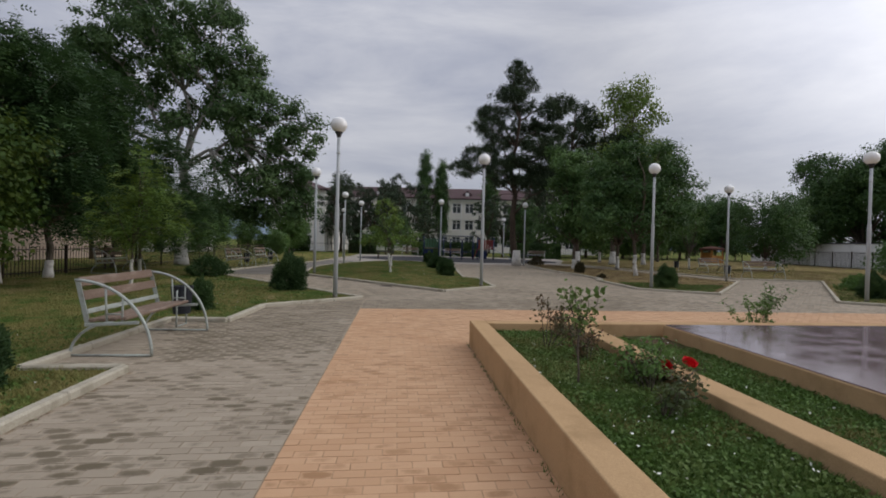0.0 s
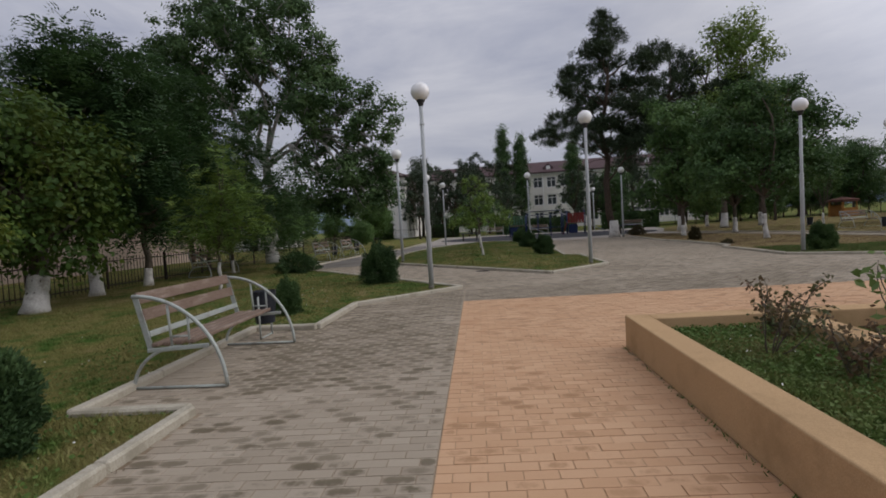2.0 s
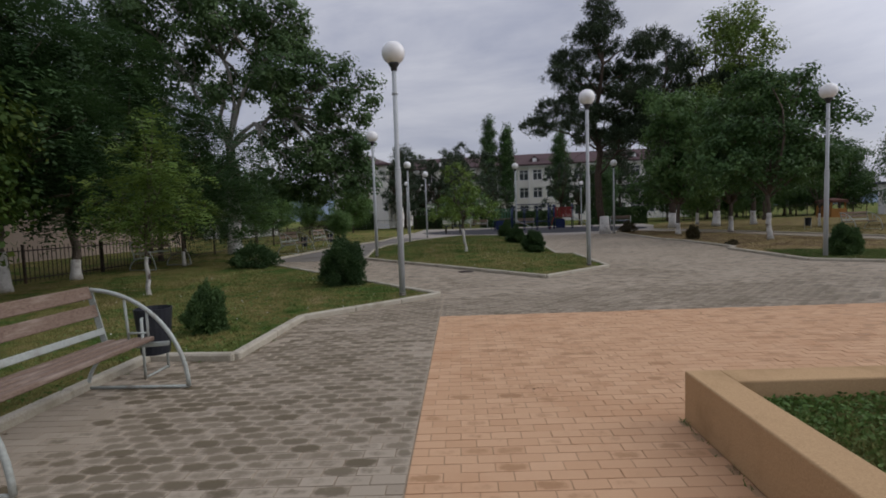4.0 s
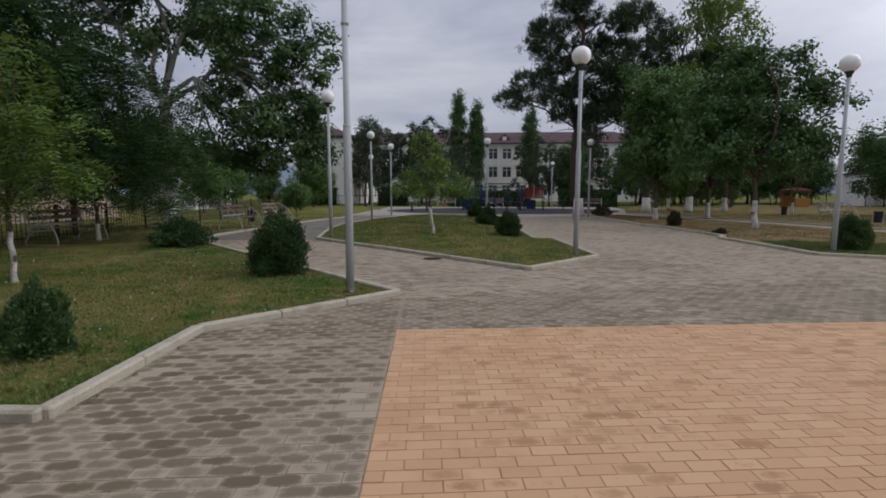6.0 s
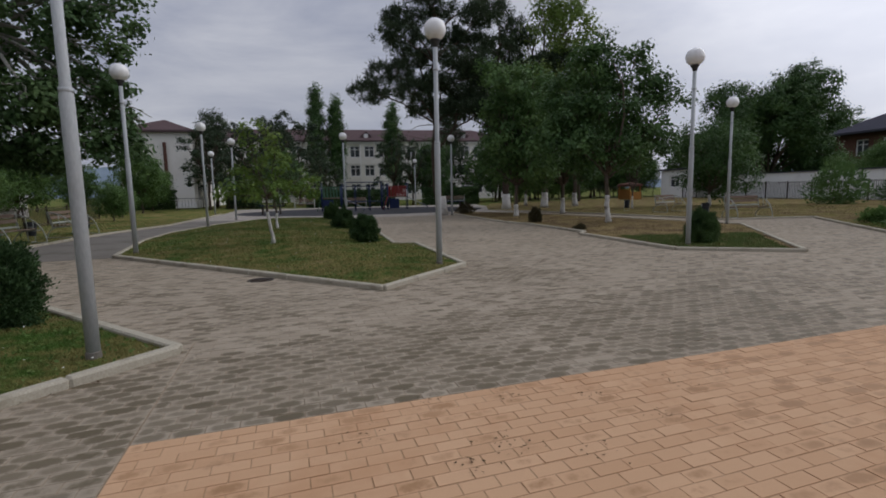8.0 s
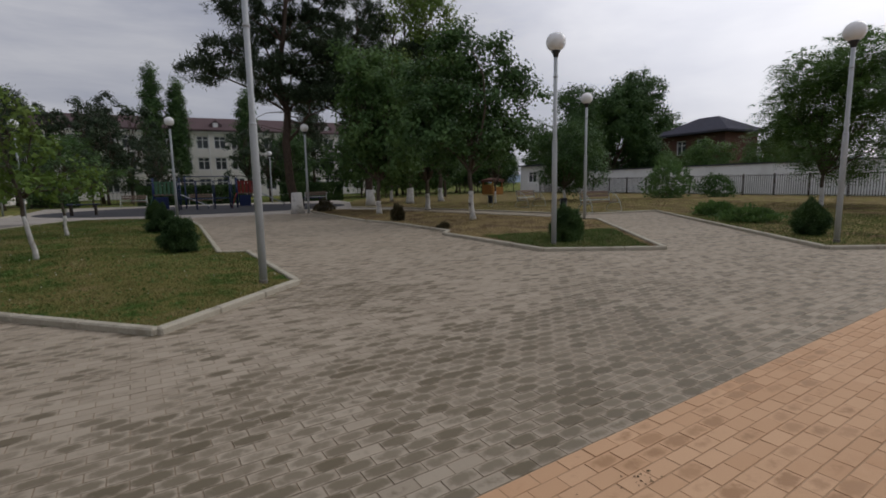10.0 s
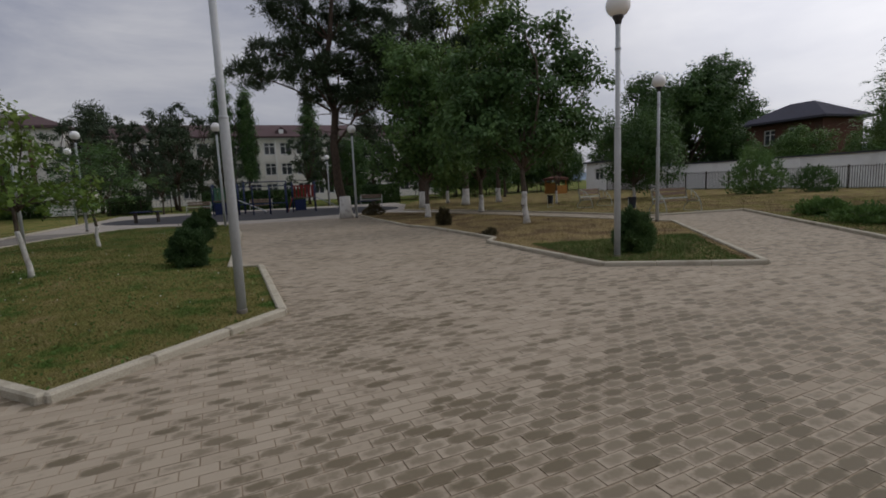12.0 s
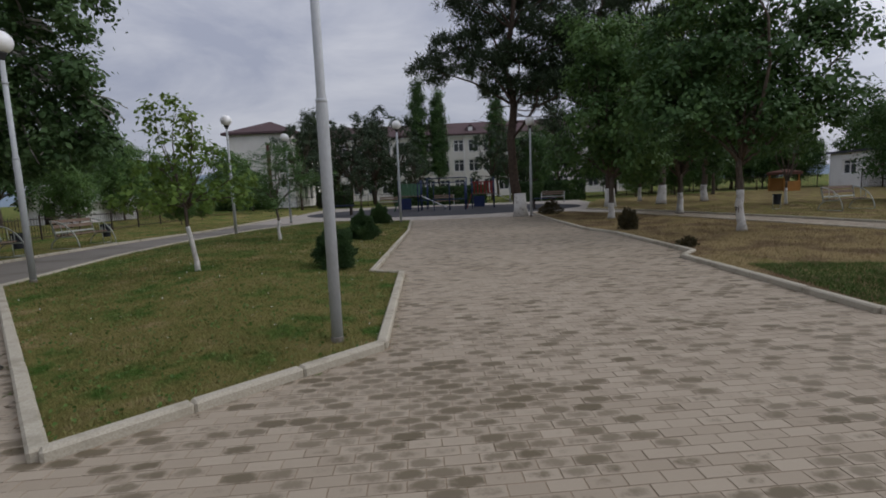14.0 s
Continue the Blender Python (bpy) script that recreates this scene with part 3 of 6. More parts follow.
def street_lamp():
    root = thing("street_lamp", pose(0, 0, 0), "grey steel lamp post with a white globe", "street lamp", "park lamps")
    part("pole", lathe("pole", [(0.057, 0), (0.057, 2.3), (0.050, 2.36), (0.043, 2.42), (0.043, 4.16)], M_POLE, 16), root)
    part("base_sleeve", lathe("base_sleeve", [(0.057, 0.0), (0.064, 0.002), (0.064, 0.06), (0.057, 0.07)], M_CONC, 16, False), root)
    for z in (2.36, 3.72):
        part("band", lathe("band", [(0.045, z - 0.02), (0.055, z - 0.018), (0.055, z + 0.018), (0.045, z + 0.02)], M_POLE, 16), root)
    part("collar", lathe("collar", [(0.045, 4.12), (0.055, 4.14), (0.062, 4.19), (0.095, 4.235), (0.10, 4.262), (0.02, 4.27)], M_COLLAR, 20), root, "black plastic collar")
    prof = [(0.005 + 0.205 * math.sin(math.pi * k / 20), 4.445 - 0.205 * math.cos(math.pi * k / 20)) for k in range(1, 20)]
    part("globe", lathe("globe", [(0.01, prof[0][1] - 0.002)] + prof + [(0.01, 4.65)], M_OPAL, 28), root, "white opal glass globe")
    return root


lamp = street_lamp()
LAMPS = [(-1.76, 12.22), (2.32, 16.80), (-4.68, 20.97), (8.72, 17.90), (14.57, 23.33), (14.1, 14.85), (-5.55, 31.2), (-5.65, 37.7),
         (0.60, 34.8), (6.74, 35.7), (7.62, 56.8), (-8.9, 46.6)]
for i, (x, y) in enumerate(LAMPS):
    m = pose(x, y, 0.03, 0.0, 0.0, 31 * i)
    if i == 0:
        lamp.matrix_basis = m
    else:
        copy_thing(lamp, m)


# ---- benches and bins ----
def park_bench():
    """Bench with two bowed steel ends and plank seat; x along its length, y forward."""
    root = thing("park_bench", pose(0, 0, 0), "park bench with weathered planks and bowed pale steel ends", "bench", "park benches")
    length = 1.78
    arc = [(0.05 + 0.90 * math.sin(t * math.pi / 28), 0.93 * math.cos(t * math.pi / 28)) for t in range(15)]
    leg = [(0.50 * (1 - math.cos(t * math.pi / 20)), 0.42 * math.sin(t * math.pi / 20)) for t in range(11)]
    for x in (0.0, length):
        side = part("end_frame", tubes_mesh("end_frame", [([(x, y, max(z, 0.02)) for y, z in arc], [0.019] * 15),
                    ([(x, y, max(z, 0.02)) for y, z in leg], [0.017] * 11), ([(x, 0.0, 0.018), (x, 0.95, 0.018)], [0.014] * 2)], M_BENCH_STEEL, 10), root, "bowed pale green steel end")
        part("back_post", box_mesh("back_post", 0.012, 0.06, 0.56, M_BENCH_STEEL, 0.003), side, "", pose(x, 0.20, 0.40, 13))
        part("arm_strut", tubes_mesh("arm_strut", [([(x, 0.42, 0.42), (x, 0.40, 0.83)], [0.012] * 2), ([(x, 0.60, 0.42), (x, 0.60, 0.72)], [0.012] * 2),
             ([(x, 0.42, 0.52), (x, 0.60, 0.52)], [0.011] * 2)], M_BENCH_STEEL, 8), side)
        part("seat_rail", box_mesh("seat_rail", 0.04, 0.62, 0.04, M_BENCH_STEEL, 0.006), side, "", pose(x, 0.48, 0.385, 3))
    for k in range(4):
        part("seat_plank", box_mesh("seat_plank", length + 0.03, 0.074, 0.042, M_WOOD, 0.010), root, "weathered brown plank", pose(length / 2, 0.25 + 0.122 * k, 0.422 + 0.008 * k, 2))
    for k in range(3):
        part("back_plank", box_mesh("back_plank", length - 0.02, 0.03, 0.115 if k else 0.06, M_WOOD if k else M_BENCH_STEEL, 0.006), root,
             "weathered brown plank" if k else "pale green steel rail", pose(length / 2, 0.195 - 0.047 * k, 0.52 + 0.165 * k, 13))
    return root


def place(i, x, y, z, rz, ob):
    m = pose(x, y, z, 0, 0, rz)
    if i == 0:
        ob.matrix_basis = m
    else:
        copy_thing(ob, m)


bench = park_bench()
BENCHES = [(-3.62, 7.24, 0.0, -84.1), (-10.0, 25.6, 0.035, -90), (-10.1, 29.3, 0.035, -88), (19.2, 26.9, 0.03, 180), (19.6, 33.4, 0.03, 200),
           (-12.2, 19.6, 0.035, -90), (2.6, 55.6, 0.01, 180), (-2.2, 55.6, 0.01, 180), (11.6, 52.4, 0.01, 165)]
for i, (x, y, z, rz) in enumerate(BENCHES):
    place(i, x, y, z, rz, bench)


def litter_bin():
    root = thing("litter_bin", pose(0, 0, 0), "dark sheet-steel litter bin on a two-legged stand", "litter bin", "litter bins")
    bm = bmesh.new()
    bmesh.ops.create_cone(bm, segments=20, radius1=0.13, radius2=0.175, depth=0.46, cap_ends=False)
    bmesh.ops.translate(bm, verts=bm.verts[:], vec=(0, 0, 0.44))
    low = [e for e in bm.edges if e.is_boundary and e.verts[0].co.z < 0.4]
    bmesh.ops.edgeloop_fill(bm, edges=low)
    bmesh.ops.solidify(bm, geom=bm.faces[:], thickness=0.008)
    me = bpy.data.meshes.new("bucket")
    bm.to_mesh(me)
    bm.free()
    me.materials.append(M_BIN)
    part("bucket", me, root, "dark open bucket")
    for y in (-0.19, 0.19):
        part("stand_leg", tubes_mesh("stand_leg", [([(0, y, 0.0), (0, y, 0.60)], [0.014, 0.014]), ([(0, y * 0.86, 0.60), (0, y, 0.60)], [0.010, 0.010])], M_BENCH_STEEL, 8), root)
    part("stand_foot", tubes_mesh("stand_foot", [([(0, -0.19, 0.015), (0, 0.19, 0.015)], [0.012, 0.012])], M_BENCH_STEEL, 8), root)
    return root


bin_ob = litter_bin()
for i, (x, y, z, rz) in enumerate([(-3.31, 7.74, 0.0, 6), (-9.7, 26.0, 0.035, 0), (-9.8, 29.75, 0.035, 0), (16.8, 27.2, 0.03, 90), (17.4, 34.6, 0.03, 100)]):
    place(i, x, y, z, rz, bin_ob)


def drain_grate():
    root = thing("storm_drain", pose(-0.95, 16.22, -0.004, 0, 0, -44), "dark rusty iron storm drain beside the kerb", "drain", "", "")
    part("rim", lathe("rim", [(0.22, 0.0), (0.22, 0.010), (0.19, 0.012), (0.19, 0.004)], M_IRON, 24), root)
    for k in range(-3, 4):
        part("bar", box_mesh("bar", 2 * math.sqrt(0.195 ** 2 - (k * 0.05) ** 2), 0.03, 0.012, M_IRON, 0.003), root, "", pose(0, k * 0.05, 0))


drain_grate()


# ---- trees ----
def unit(rng, n):
    v = rng.normal(size=(n, 3))
    return v / np.linalg.norm(v, axis=1, keepdims=True)


def leaf_quads(c, t, b, length, width):
    """Diamond leaves: centres c, along t, across b."""
    n = len(c)
    lv, wv = length[:, None] * 0.5, width[:, None] * 0.5
    v = np.empty((n, 4, 3))
    v[:, 0], v[:, 1], v[:, 2], v[:, 3] = c - t * lv, c + b * wv - t * lv * 0.15, c + t * lv, c - b * wv - t * lv * 0.15
    return v.reshape(-1, 3)


def frames_for(rng, t):
    r = unit(rng, len(t))
    b = np.cross(t, r)
    return b / np.maximum(np.linalg.norm(b, axis=1, keepdims=True), 1e-6)


def cluster_points(rng, blobs, per):
    """Cluster centres in the shells of the crown's lobes, with their outward way. per: clusters for a lobe of radius 1."""
    pts, outs = [], []
    for x, y, z, rx, ry, rz in blobs:
        n = max(6, int(per * ((rx * ry * rz) ** (2 / 3))))
        d = unit(rng, n)
        r = 0.45 + 0.55 * np.sqrt(rng.random((n, 1))) + rng.normal(size=(n, 1)) * 0.08
        r += (rng.random((n, 1)) < 0.10) * rng.random((n, 1)) * 0.38
        pts.append(d * r * np.array((rx, ry, rz)) + np.array((x, y, z)))
        outs.append(d)
    return np.concatenate(pts), np.concatenate(outs)


def broad_leaves(rng, pts, outs, each, spread, size, ratio=0.62):
    """Leaves in clumps, each clump's leaves facing out from its middle and up to the light."""
    n = len(pts) * each
    off = rng.normal(size=(n, 3)) * np.array((1, 1, 0.75))
    c = np.repeat(pts, each, 0) + off * spread
    face = unit(rng, n) * 0.7 + np.repeat(outs, each, 0) * 0.4 + off * 0.4 + np.array((0, 0, 0.6))
    t = np.cross(face, unit(rng, n))
    t /= np.maximum(np.linalg.norm(t, axis=1, keepdims=True), 1e-6)
    b = np.cross(face, t)
    b /= np.maximum(np.linalg.norm(b, axis=1, keepdims=True), 1e-6)
    s = size * (0.65 + 0.7 * rng.random(n))
    return leaf_quads(c, t, b, s, s * ratio)


def feather_leaves(rng, pts, outs, each, spread, size):
    """Pinnate sprays: a row of narrow leaflets on each side of a drooping stalk."""
    n = len(pts) * each
    c = np.repeat(pts, each, 0) + rng.normal(size=(n, 3)) * np.array((1.15, 1.15, 0.5)) * spread
    o = np.repeat(outs, each, 0) * np.array((1, 1, 0.25)) + rng.normal(size=(n, 3)) * 0.5 + np.array((0, 0, -0.12))
    o /= np.linalg.norm(o, axis=1, keepdims=True)
    side = np.cross(o, np.array((0, 0, 1.0)) + rng.normal(size=(n, 3)) * 0.25)
    side /= np.maximum(np.linalg.norm(side, axis=1, keepdims=True), 1e-6)
    got = []
    for k in range(4):
        for sgn in (-1, 1):
            t = side * sgn + o * 0.45
            t /= np.linalg.norm(t, axis=1, keepdims=True)
            p = c + o * (size * (k * 0.62)) + t * size * 0.5 + np.array((0, 0, -0.02 * k * k * size * 6))
            s = np.full(n, size * (1.05 - 0.1 * k))
            got.append(leaf_quads(p, t, np.cross(t, np.cross(o, t)), s, s * 0.42))
    return np.concatenate(got)


def needle_tufts(rng, pts, outs, each, spread, size):
    n = len(pts) * each
    base = np.repeat(pts, each, 0)
    o = unit(rng, n) * 0.9 + np.repeat(outs, each, 0) * 0.5 + np.array((0, 0, 0.35))
    o /= np.linalg.norm(o, axis=1, keepdims=True)
    s = size * (0.6 + 0.6 * rng.random(n))
    c = base + rng.normal(size=(n, 3)) * spread + o * s[:, None] * 0.5
    return leaf_quads(c, o, frames_for(rng, o), s, s * 0.20)


def limb(rng, a, b, r0, r1, sag=0.12, n=6):
    a, b = Vector(a), Vector(b)
    length = (b - a).length
    off = Vector((rng.normal() * sag, rng.normal() * sag, abs(rng.normal()) * sag)) * length
    pts = [a.lerp(b, k / (n - 1)) + off * math.sin(math.pi * k / (n - 1)) * 0.6 + Vector(rng.normal(size=3)) * 0.015 * length * (0 < k < n - 1) for k in range(n)]
    return pts, [r0 + (r1 - r0) * k / (n - 1) for k in range(n)]


def tree(name, at, label, blobs, leaf, leaf_mat, trunk=0.16, fork=2.0, bark=None, per=40, each=14, spread=0.22, size=0.11, seed=1,
         lime=0.0, category="tree", group="", twigs=3, lean=(0, 0), forks=None):
    """A tree: trunk with limbs into the lobes of its crown, and a crown of leaves. Lobes and forks are relative to the base."""
    rng = np.random.default_rng(seed)
    bark = bark or M_BARK
    root = thing(name, pose(at[0], at[1], at[2] if len(at) > 2 else 0.03), label, category, group)
    top = Vector((lean[0], lean[1], fork))
    runs = []
    tp, tr = limb(rng, (0, 0, -0.05), top, trunk, trunk * 0.72, 0.02, 7)
    tr[0] = trunk * 1.35
    runs.append((tp, tr))
    for x, y, z, rx, ry, rz in blobs:
        end = Vector((x, y, z))
        start = top.lerp(Vector((0, 0, fork * 0.8)), rng.random() * 0.5)
        if forks:
            start = min((Vector(f) for f in forks), key=lambda f: (f - end).length)
        runs.append(limb(rng, start, end, trunk * (0.27 if forks else 0.5), trunk * 0.12, 0.10))
        for d in unit(rng, twigs):
            runs.append(limb(rng, start.lerp(end, 0.55 + 0.4 * rng.random()), end + Vector(d * np.array((rx, ry, rz)) * 0.8), trunk * 0.17, trunk * 0.04, 0.12, 5))
    if forks:
        for f in forks:
            runs.append(limb(rng, top - Vector((0, 0, 0.5 * rng.random())), f, trunk * 0.40, trunk * 0.26, 0.07))
    part("trunk", tubes_mesh("trunk", runs, bark, 8), root)
    if lime:
        k = [p for p in zip(tp, tr)]
        cut = [(0.0, 1.0)] + [(lime * i / 5, 0) for i in range(1, 6)]
        line = []
        for z, _ in cut:
            f = (z + 0.05) / (fork + 0.05) * (len(tp) - 1)
            i = min(int(f), len(tp) - 2)
            line.append((tp[i].lerp(tp[i + 1], f - i), (tr[i] + (tr[i + 1] - tr[i]) * (f - i)) * 1.04 + 0.004))
        part("painted_trunk_base", tubes_mesh("painted_trunk_base", [([p for p, _ in line], [r for _, r in line])], M_LIME, 10), root, "flaking white limewash")
    pts, outs = cluster_points(rng, blobs, per)
    if leaf == "feather":
        v = feather_leaves(rng, pts, outs, each, spread, size)
    elif leaf == "needle":
        v = needle_tufts(rng, pts, outs, each, spread, size)
    else:
        v = broad_leaves(rng, pts, outs, each, spread, size)
    part("crown", quads_mesh("crown", v, leaf_mat), root)
    return root


def lobes(rng_seed, n, cx, cy, z0, z1, rx, ry, r, drop=0.0):
    """n round lobes scattered in an upright ellipsoid crown between z0 and z1."""
    rng = np.random.default_rng(rng_seed)
    out = []
    for i in range(n):
        f = (i + 0.5) / n
        z = z0 + (z1 - z0) * (0.12 + 0.78 * f)
        w = math.sqrt(max(0.05, 1 - ((z - (z0 * 0.58 + z1 * 0.42)) / ((z1 - z0) * 0.60)) ** 2))
        a = i * 2.4 + rng.random() * 0.7
        q = 0.35 + 0.4 * rng.random()
        s = r * (0.75 + 0.5 * rng.random())
        out.append((cx + math.cos(a) * rx * w * q, cy + math.sin(a) * ry * w * q, z, s, s, s * 0.8))
    return out


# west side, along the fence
tree("maple_tree", (-10.4, 10.4), "maple with yellowing leaves and a whitewashed knotty trunk beside the fence", lobes(3, 13, -0.2, 0.1, 1.15, 4.9, 2.2, 2.3, 0.95), "broad", L_MAPLE_SHADE, 0.23, 1.5,
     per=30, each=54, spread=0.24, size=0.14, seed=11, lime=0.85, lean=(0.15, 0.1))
tree("maple_tree", (-11.2, 5.9), "maple with bright yellow-green leaves overhanging the lawn", lobes(5, 11, 0.9, 0.5, 1.1, 4.9, 2.7, 2.6, 1.05), "broad", L_MAPLE, 0.17, 1.4,
     per=30, each=54, spread=0.24, size=0.14, seed=12, lime=0.7)
tree("locust_tree", (-11.7, 13.3), "tall dark locust tree with feathery leaves and a whitewashed trunk", lobes(7, 16, 0.2, 0.0, 1.5, 7.2, 2.4, 2.5, 1.05), "feather", L_LOCUST, 0.16, 1.7,
     per=66, each=9, spread=0.2, size=0.15, seed=13, lime=0.95)
tree("locust_tree", (-12.0, 15.6), "tall dark locust tree with feathery leaves and a slim whitewashed trunk", lobes(9, 16, 0.1, 1.0, 1.7, 7.6, 2.4, 2.8, 1.05), "feather", L_LOCUST, 0.12, 1.9,
     per=66, each=9, spread=0.2, size=0.15, seed=14, lime=0.55)
tree("young_locust", (-7.3, 12.6), "young locust tree with light feathery leaves and a thin whitewashed stem", [(0.3, 0, 2.7, 0.75, 0.7, 0.6), (0.0, 0.2, 1.75, 0.95, 0.9, 0.4), (-0.45, 0, 2.2, 0.75, 0.7, 0.45), (0.75, 0.1, 1.8, 0.65, 0.6, 0.35), (0.3, 0, 3.3, 0.4, 0.4, 0.45), (0.6, -0.2, 2.3, 0.6, 0.6, 0.4), (-0.2, 0.1, 1.35, 0.9, 0.8, 0.22)],
     "feather", L_BIRCH, 0.04, 1.3, per=60, each=8, spread=0.15, size=0.105, seed=15, lime=0.8)
tree("young_locust", (-11.3, 19.3), "locust tree with drooping layered feathery leaves beside the fence", lobes(11, 12, 0.7, 0, 1.0, 5.6, 3.0, 2.6, 1.05), "feather", L_LOCUST, 0.06, 1.3, per=42, each=9, spread=0.24, size=0.13, seed=16, lime=0.5)
tree("locust_tree", (-13.9, 21.5), "dense dark locust beside the fence", lobes(13, 10, 0.3, 0, 1.0, 6.4, 2.4, 2.4, 1.2), "feather", L_LOCUST, 0.1, 1.4, per=40, each=7, spread=0.26, size=0.15, seed=17)

POP = [(-4.9, 0.0, 11.3, 1.3, 1.3, 1.1), (-3.3, 0.6, 12.7, 1.7, 1.7, 1.3), (-0.9, 0.2, 13.2, 1.8, 1.8, 1.25), (1.2, -0.4, 12.4, 1.6, 1.6, 1.3), (-4.6, -0.6, 9.4, 1.7, 1.7, 1.2),
       (-2.4, 0.8, 10.3, 1.8, 1.8, 1.3), (0.2, 1.0, 10.6, 1.7, 1.7, 1.3), (2.4, 0.2, 10.8, 1.5, 1.5, 1.1), (3.2, -0.3, 8.9, 1.5, 1.5, 1.1), (1.6, 1.2, 8.2, 1.2, 1.2, 0.8),
       (4.0, 0.2, 7.0, 1.7, 1.7, 1.1), (4.4, -1.0, 4.4, 1.2, 1.2, 0.7), (6.3, 0.0, 4.9, 0.9, 0.9, 0.7), (2.1, 1.2, 6.4, 1.1, 1.1, 0.8), (3.3, 0.3, 9.9, 1.2, 1.2, 0.9), (5.0, 0.0, 8.0, 1.1, 1.1, 0.8), (6.0, 0.3, 3.0, 0.9, 0.9, 0.6), (0.3, -1.4, 7.2, 0.8, 0.8, 0.6), (-1.2, 0.9, 7.5, 1.0, 1.0, 0.7), (5.6, -0.2, 6.2, 1.3, 1.3, 0.9), (4.6, 0.6, 5.2, 1.4, 1.4, 0.9), (2.7, 0.4, 5.2, 1.2, 1.2, 0.8), (-4.9, 0.5, 7.4, 1.5, 1.5, 1.0), (-3.0, -0.8, 6.4, 1.2, 1.2, 0.8),
       (-2.6, -0.4, 8.3, 1.2, 1.2, 0.9), (3.6, -0.4, 3.6, 1.2, 1.2, 0.8), (-0.8, -1.6, 11.6, 1.5, 1.5, 1.1), (-3.2, -1.5, 11.0, 1.5, 1.5, 1.1), (0.9, -1.7, 10.0, 1.3, 1.3, 0.9), (-0.2, 1.9, 8.6, 1.2, 1.2, 0.9), (3.2, -1.5, 7.8, 1.3, 1.3, 0.9), (2.0, 0.2, 13.3, 1.0, 1.0, 0.8), (-2.4, 0.0, 13.9, 0.9, 0.9, 0.6), (5.4, 0.4, 3.9, 1.1, 1.1, 0.7), (1.4, -0.7, 3.2, 1.1, 1.1, 0.7),
       (4.2, 0.0, 3.0, 1.1, 1.1, 0.65), (3.0, 0.3, 3.0, 1.0, 1.0, 0.6), (5.5, -0.2, 2.9, 0.9, 0.9, 0.55), (6.4, 0.0, 7.2, 0.9, 0.9, 0.7), (6.6, 0.2, 4.0, 0.8, 0.8, 0.6), (2.2, 0.5, 2.9, 0.9, 0.9, 0.5)]
tree("poplar_tree", (-12.75, 25.1), "large spreading poplar with pale limbs and a whitewashed trunk foot", POP, "broad", L_POPLAR, 0.28, 5.4, M_BARK_PALE, per=17, each=74, spread=0.21, size=0.17, seed=21,
     lime=1.35, twigs=4, forks=[(1.5, 0.1, 8.7), (-1.9, 0.2, 8.2), (2.3, 0.2, 6.6), (-0.3, 0.4, 9.2), (-2.4, -0.4, 6.9), (1.5, -0.3, 6.0), (0.6, -0.6, 8.0)])

# grass island
tree("young_tree", (-1.33, 20.8, 0.17), "young tree with pale upright leaves and a whitewashed stem", [(-0.15, 0, 2.15, 0.42, 0.42, 0.42), (-0.75, 0.1, 1.55, 0.52, 0.5, 0.26), (0.6, 0.1, 1.6, 0.55, 0.5, 0.28), (0.0, -0.45, 1.4, 0.6, 0.5, 0.25),
     (-0.2, 0.45, 1.5, 0.6, 0.5, 0.25), (-0.5, -0.1, 1.95, 0.36, 0.36, 0.3), (0.3, 0.1, 2.0, 0.38, 0.38, 0.3), (-0.50, 0, 2.75, 0.17, 0.17, 0.4), (0.18, 0, 2.75, 0.16, 0.16, 0.4), (-0.16, 0.1, 2.9, 0.16, 0.16, 0.36), (0.9, -0.2, 1.35, 0.35, 0.35, 0.18), (-0.95, -0.2, 1.3, 0.35, 0.35, 0.18)],
     "broad", L_BIRCH, 0.04, 1.3, per=74, each=20, spread=0.085, size=0.105, seed=31, lime=0.85, lean=(-0.12, 0))
tree("young_locust", (-1.97, 26.46, 0.17), "young locust with dark layered feathery leaves and a whitewashed stem", [(0.1, 0, 2.35, 0.7, 0.7, 0.4), (-0.8, 0.1, 1.6, 0.75, 0.7, 0.28), (0.85, 0.1, 1.75, 0.8, 0.7, 0.28), (0.1, -0.5, 1.35, 0.9, 0.8, 0.25), (0.1, 0, 2.8, 0.3, 0.3, 0.3), (-0.3, 0.4, 1.95, 0.8, 0.7, 0.25), (0.6, -0.2, 2.15, 0.6, 0.6, 0.25)],
     "feather", L_LOCUST_B, 0.045, 1.1, per=52, each=8, spread=0.16, size=0.105, seed=32, lime=0.6)

# east bed and beyond
TR = [(-1.9, 0.1, 3.4, 1.3, 1.3, 1.0), (-0.5, -0.3, 2.9, 1.4, 1.4, 0.8), (1.1, 0.2, 3.1, 1.4, 1.4, 0.9), (2.3, 0, 3.6, 0.9, 0.9, 0.7), (-1.7, 0.3, 4.8, 1.2, 1.2, 1.0), (-0.1, 0, 4.7, 1.5, 1.5, 1.1), (1.5, 0.3, 4.7, 1.2, 1.2, 1.0),
      (2.7, -0.1, 5.0, 0.7, 0.7, 0.4), (-0.9, 0, 6.1, 1.1, 1.1, 0.9), (0.6, 0.1, 6.2, 1.1, 1.1, 0.8), (1.9, 0, 5.9, 0.7, 0.7, 0.7), (-0.5, 0, 7.0, 0.6, 0.6, 0.55), (1.2, 0.1, 6.9, 0.5, 0.5, 0.5)]
tree("broadleaf_tree", (11.25, 26.0), "dark round-leaved tree with a whitewashed trunk on the dry bed", TR, "broad", L_BROAD, 0.105, 2.0, per=26, each=62, spread=0.19, size=0.15, seed=41, lime=1.15, lean=(-0.15, 0))
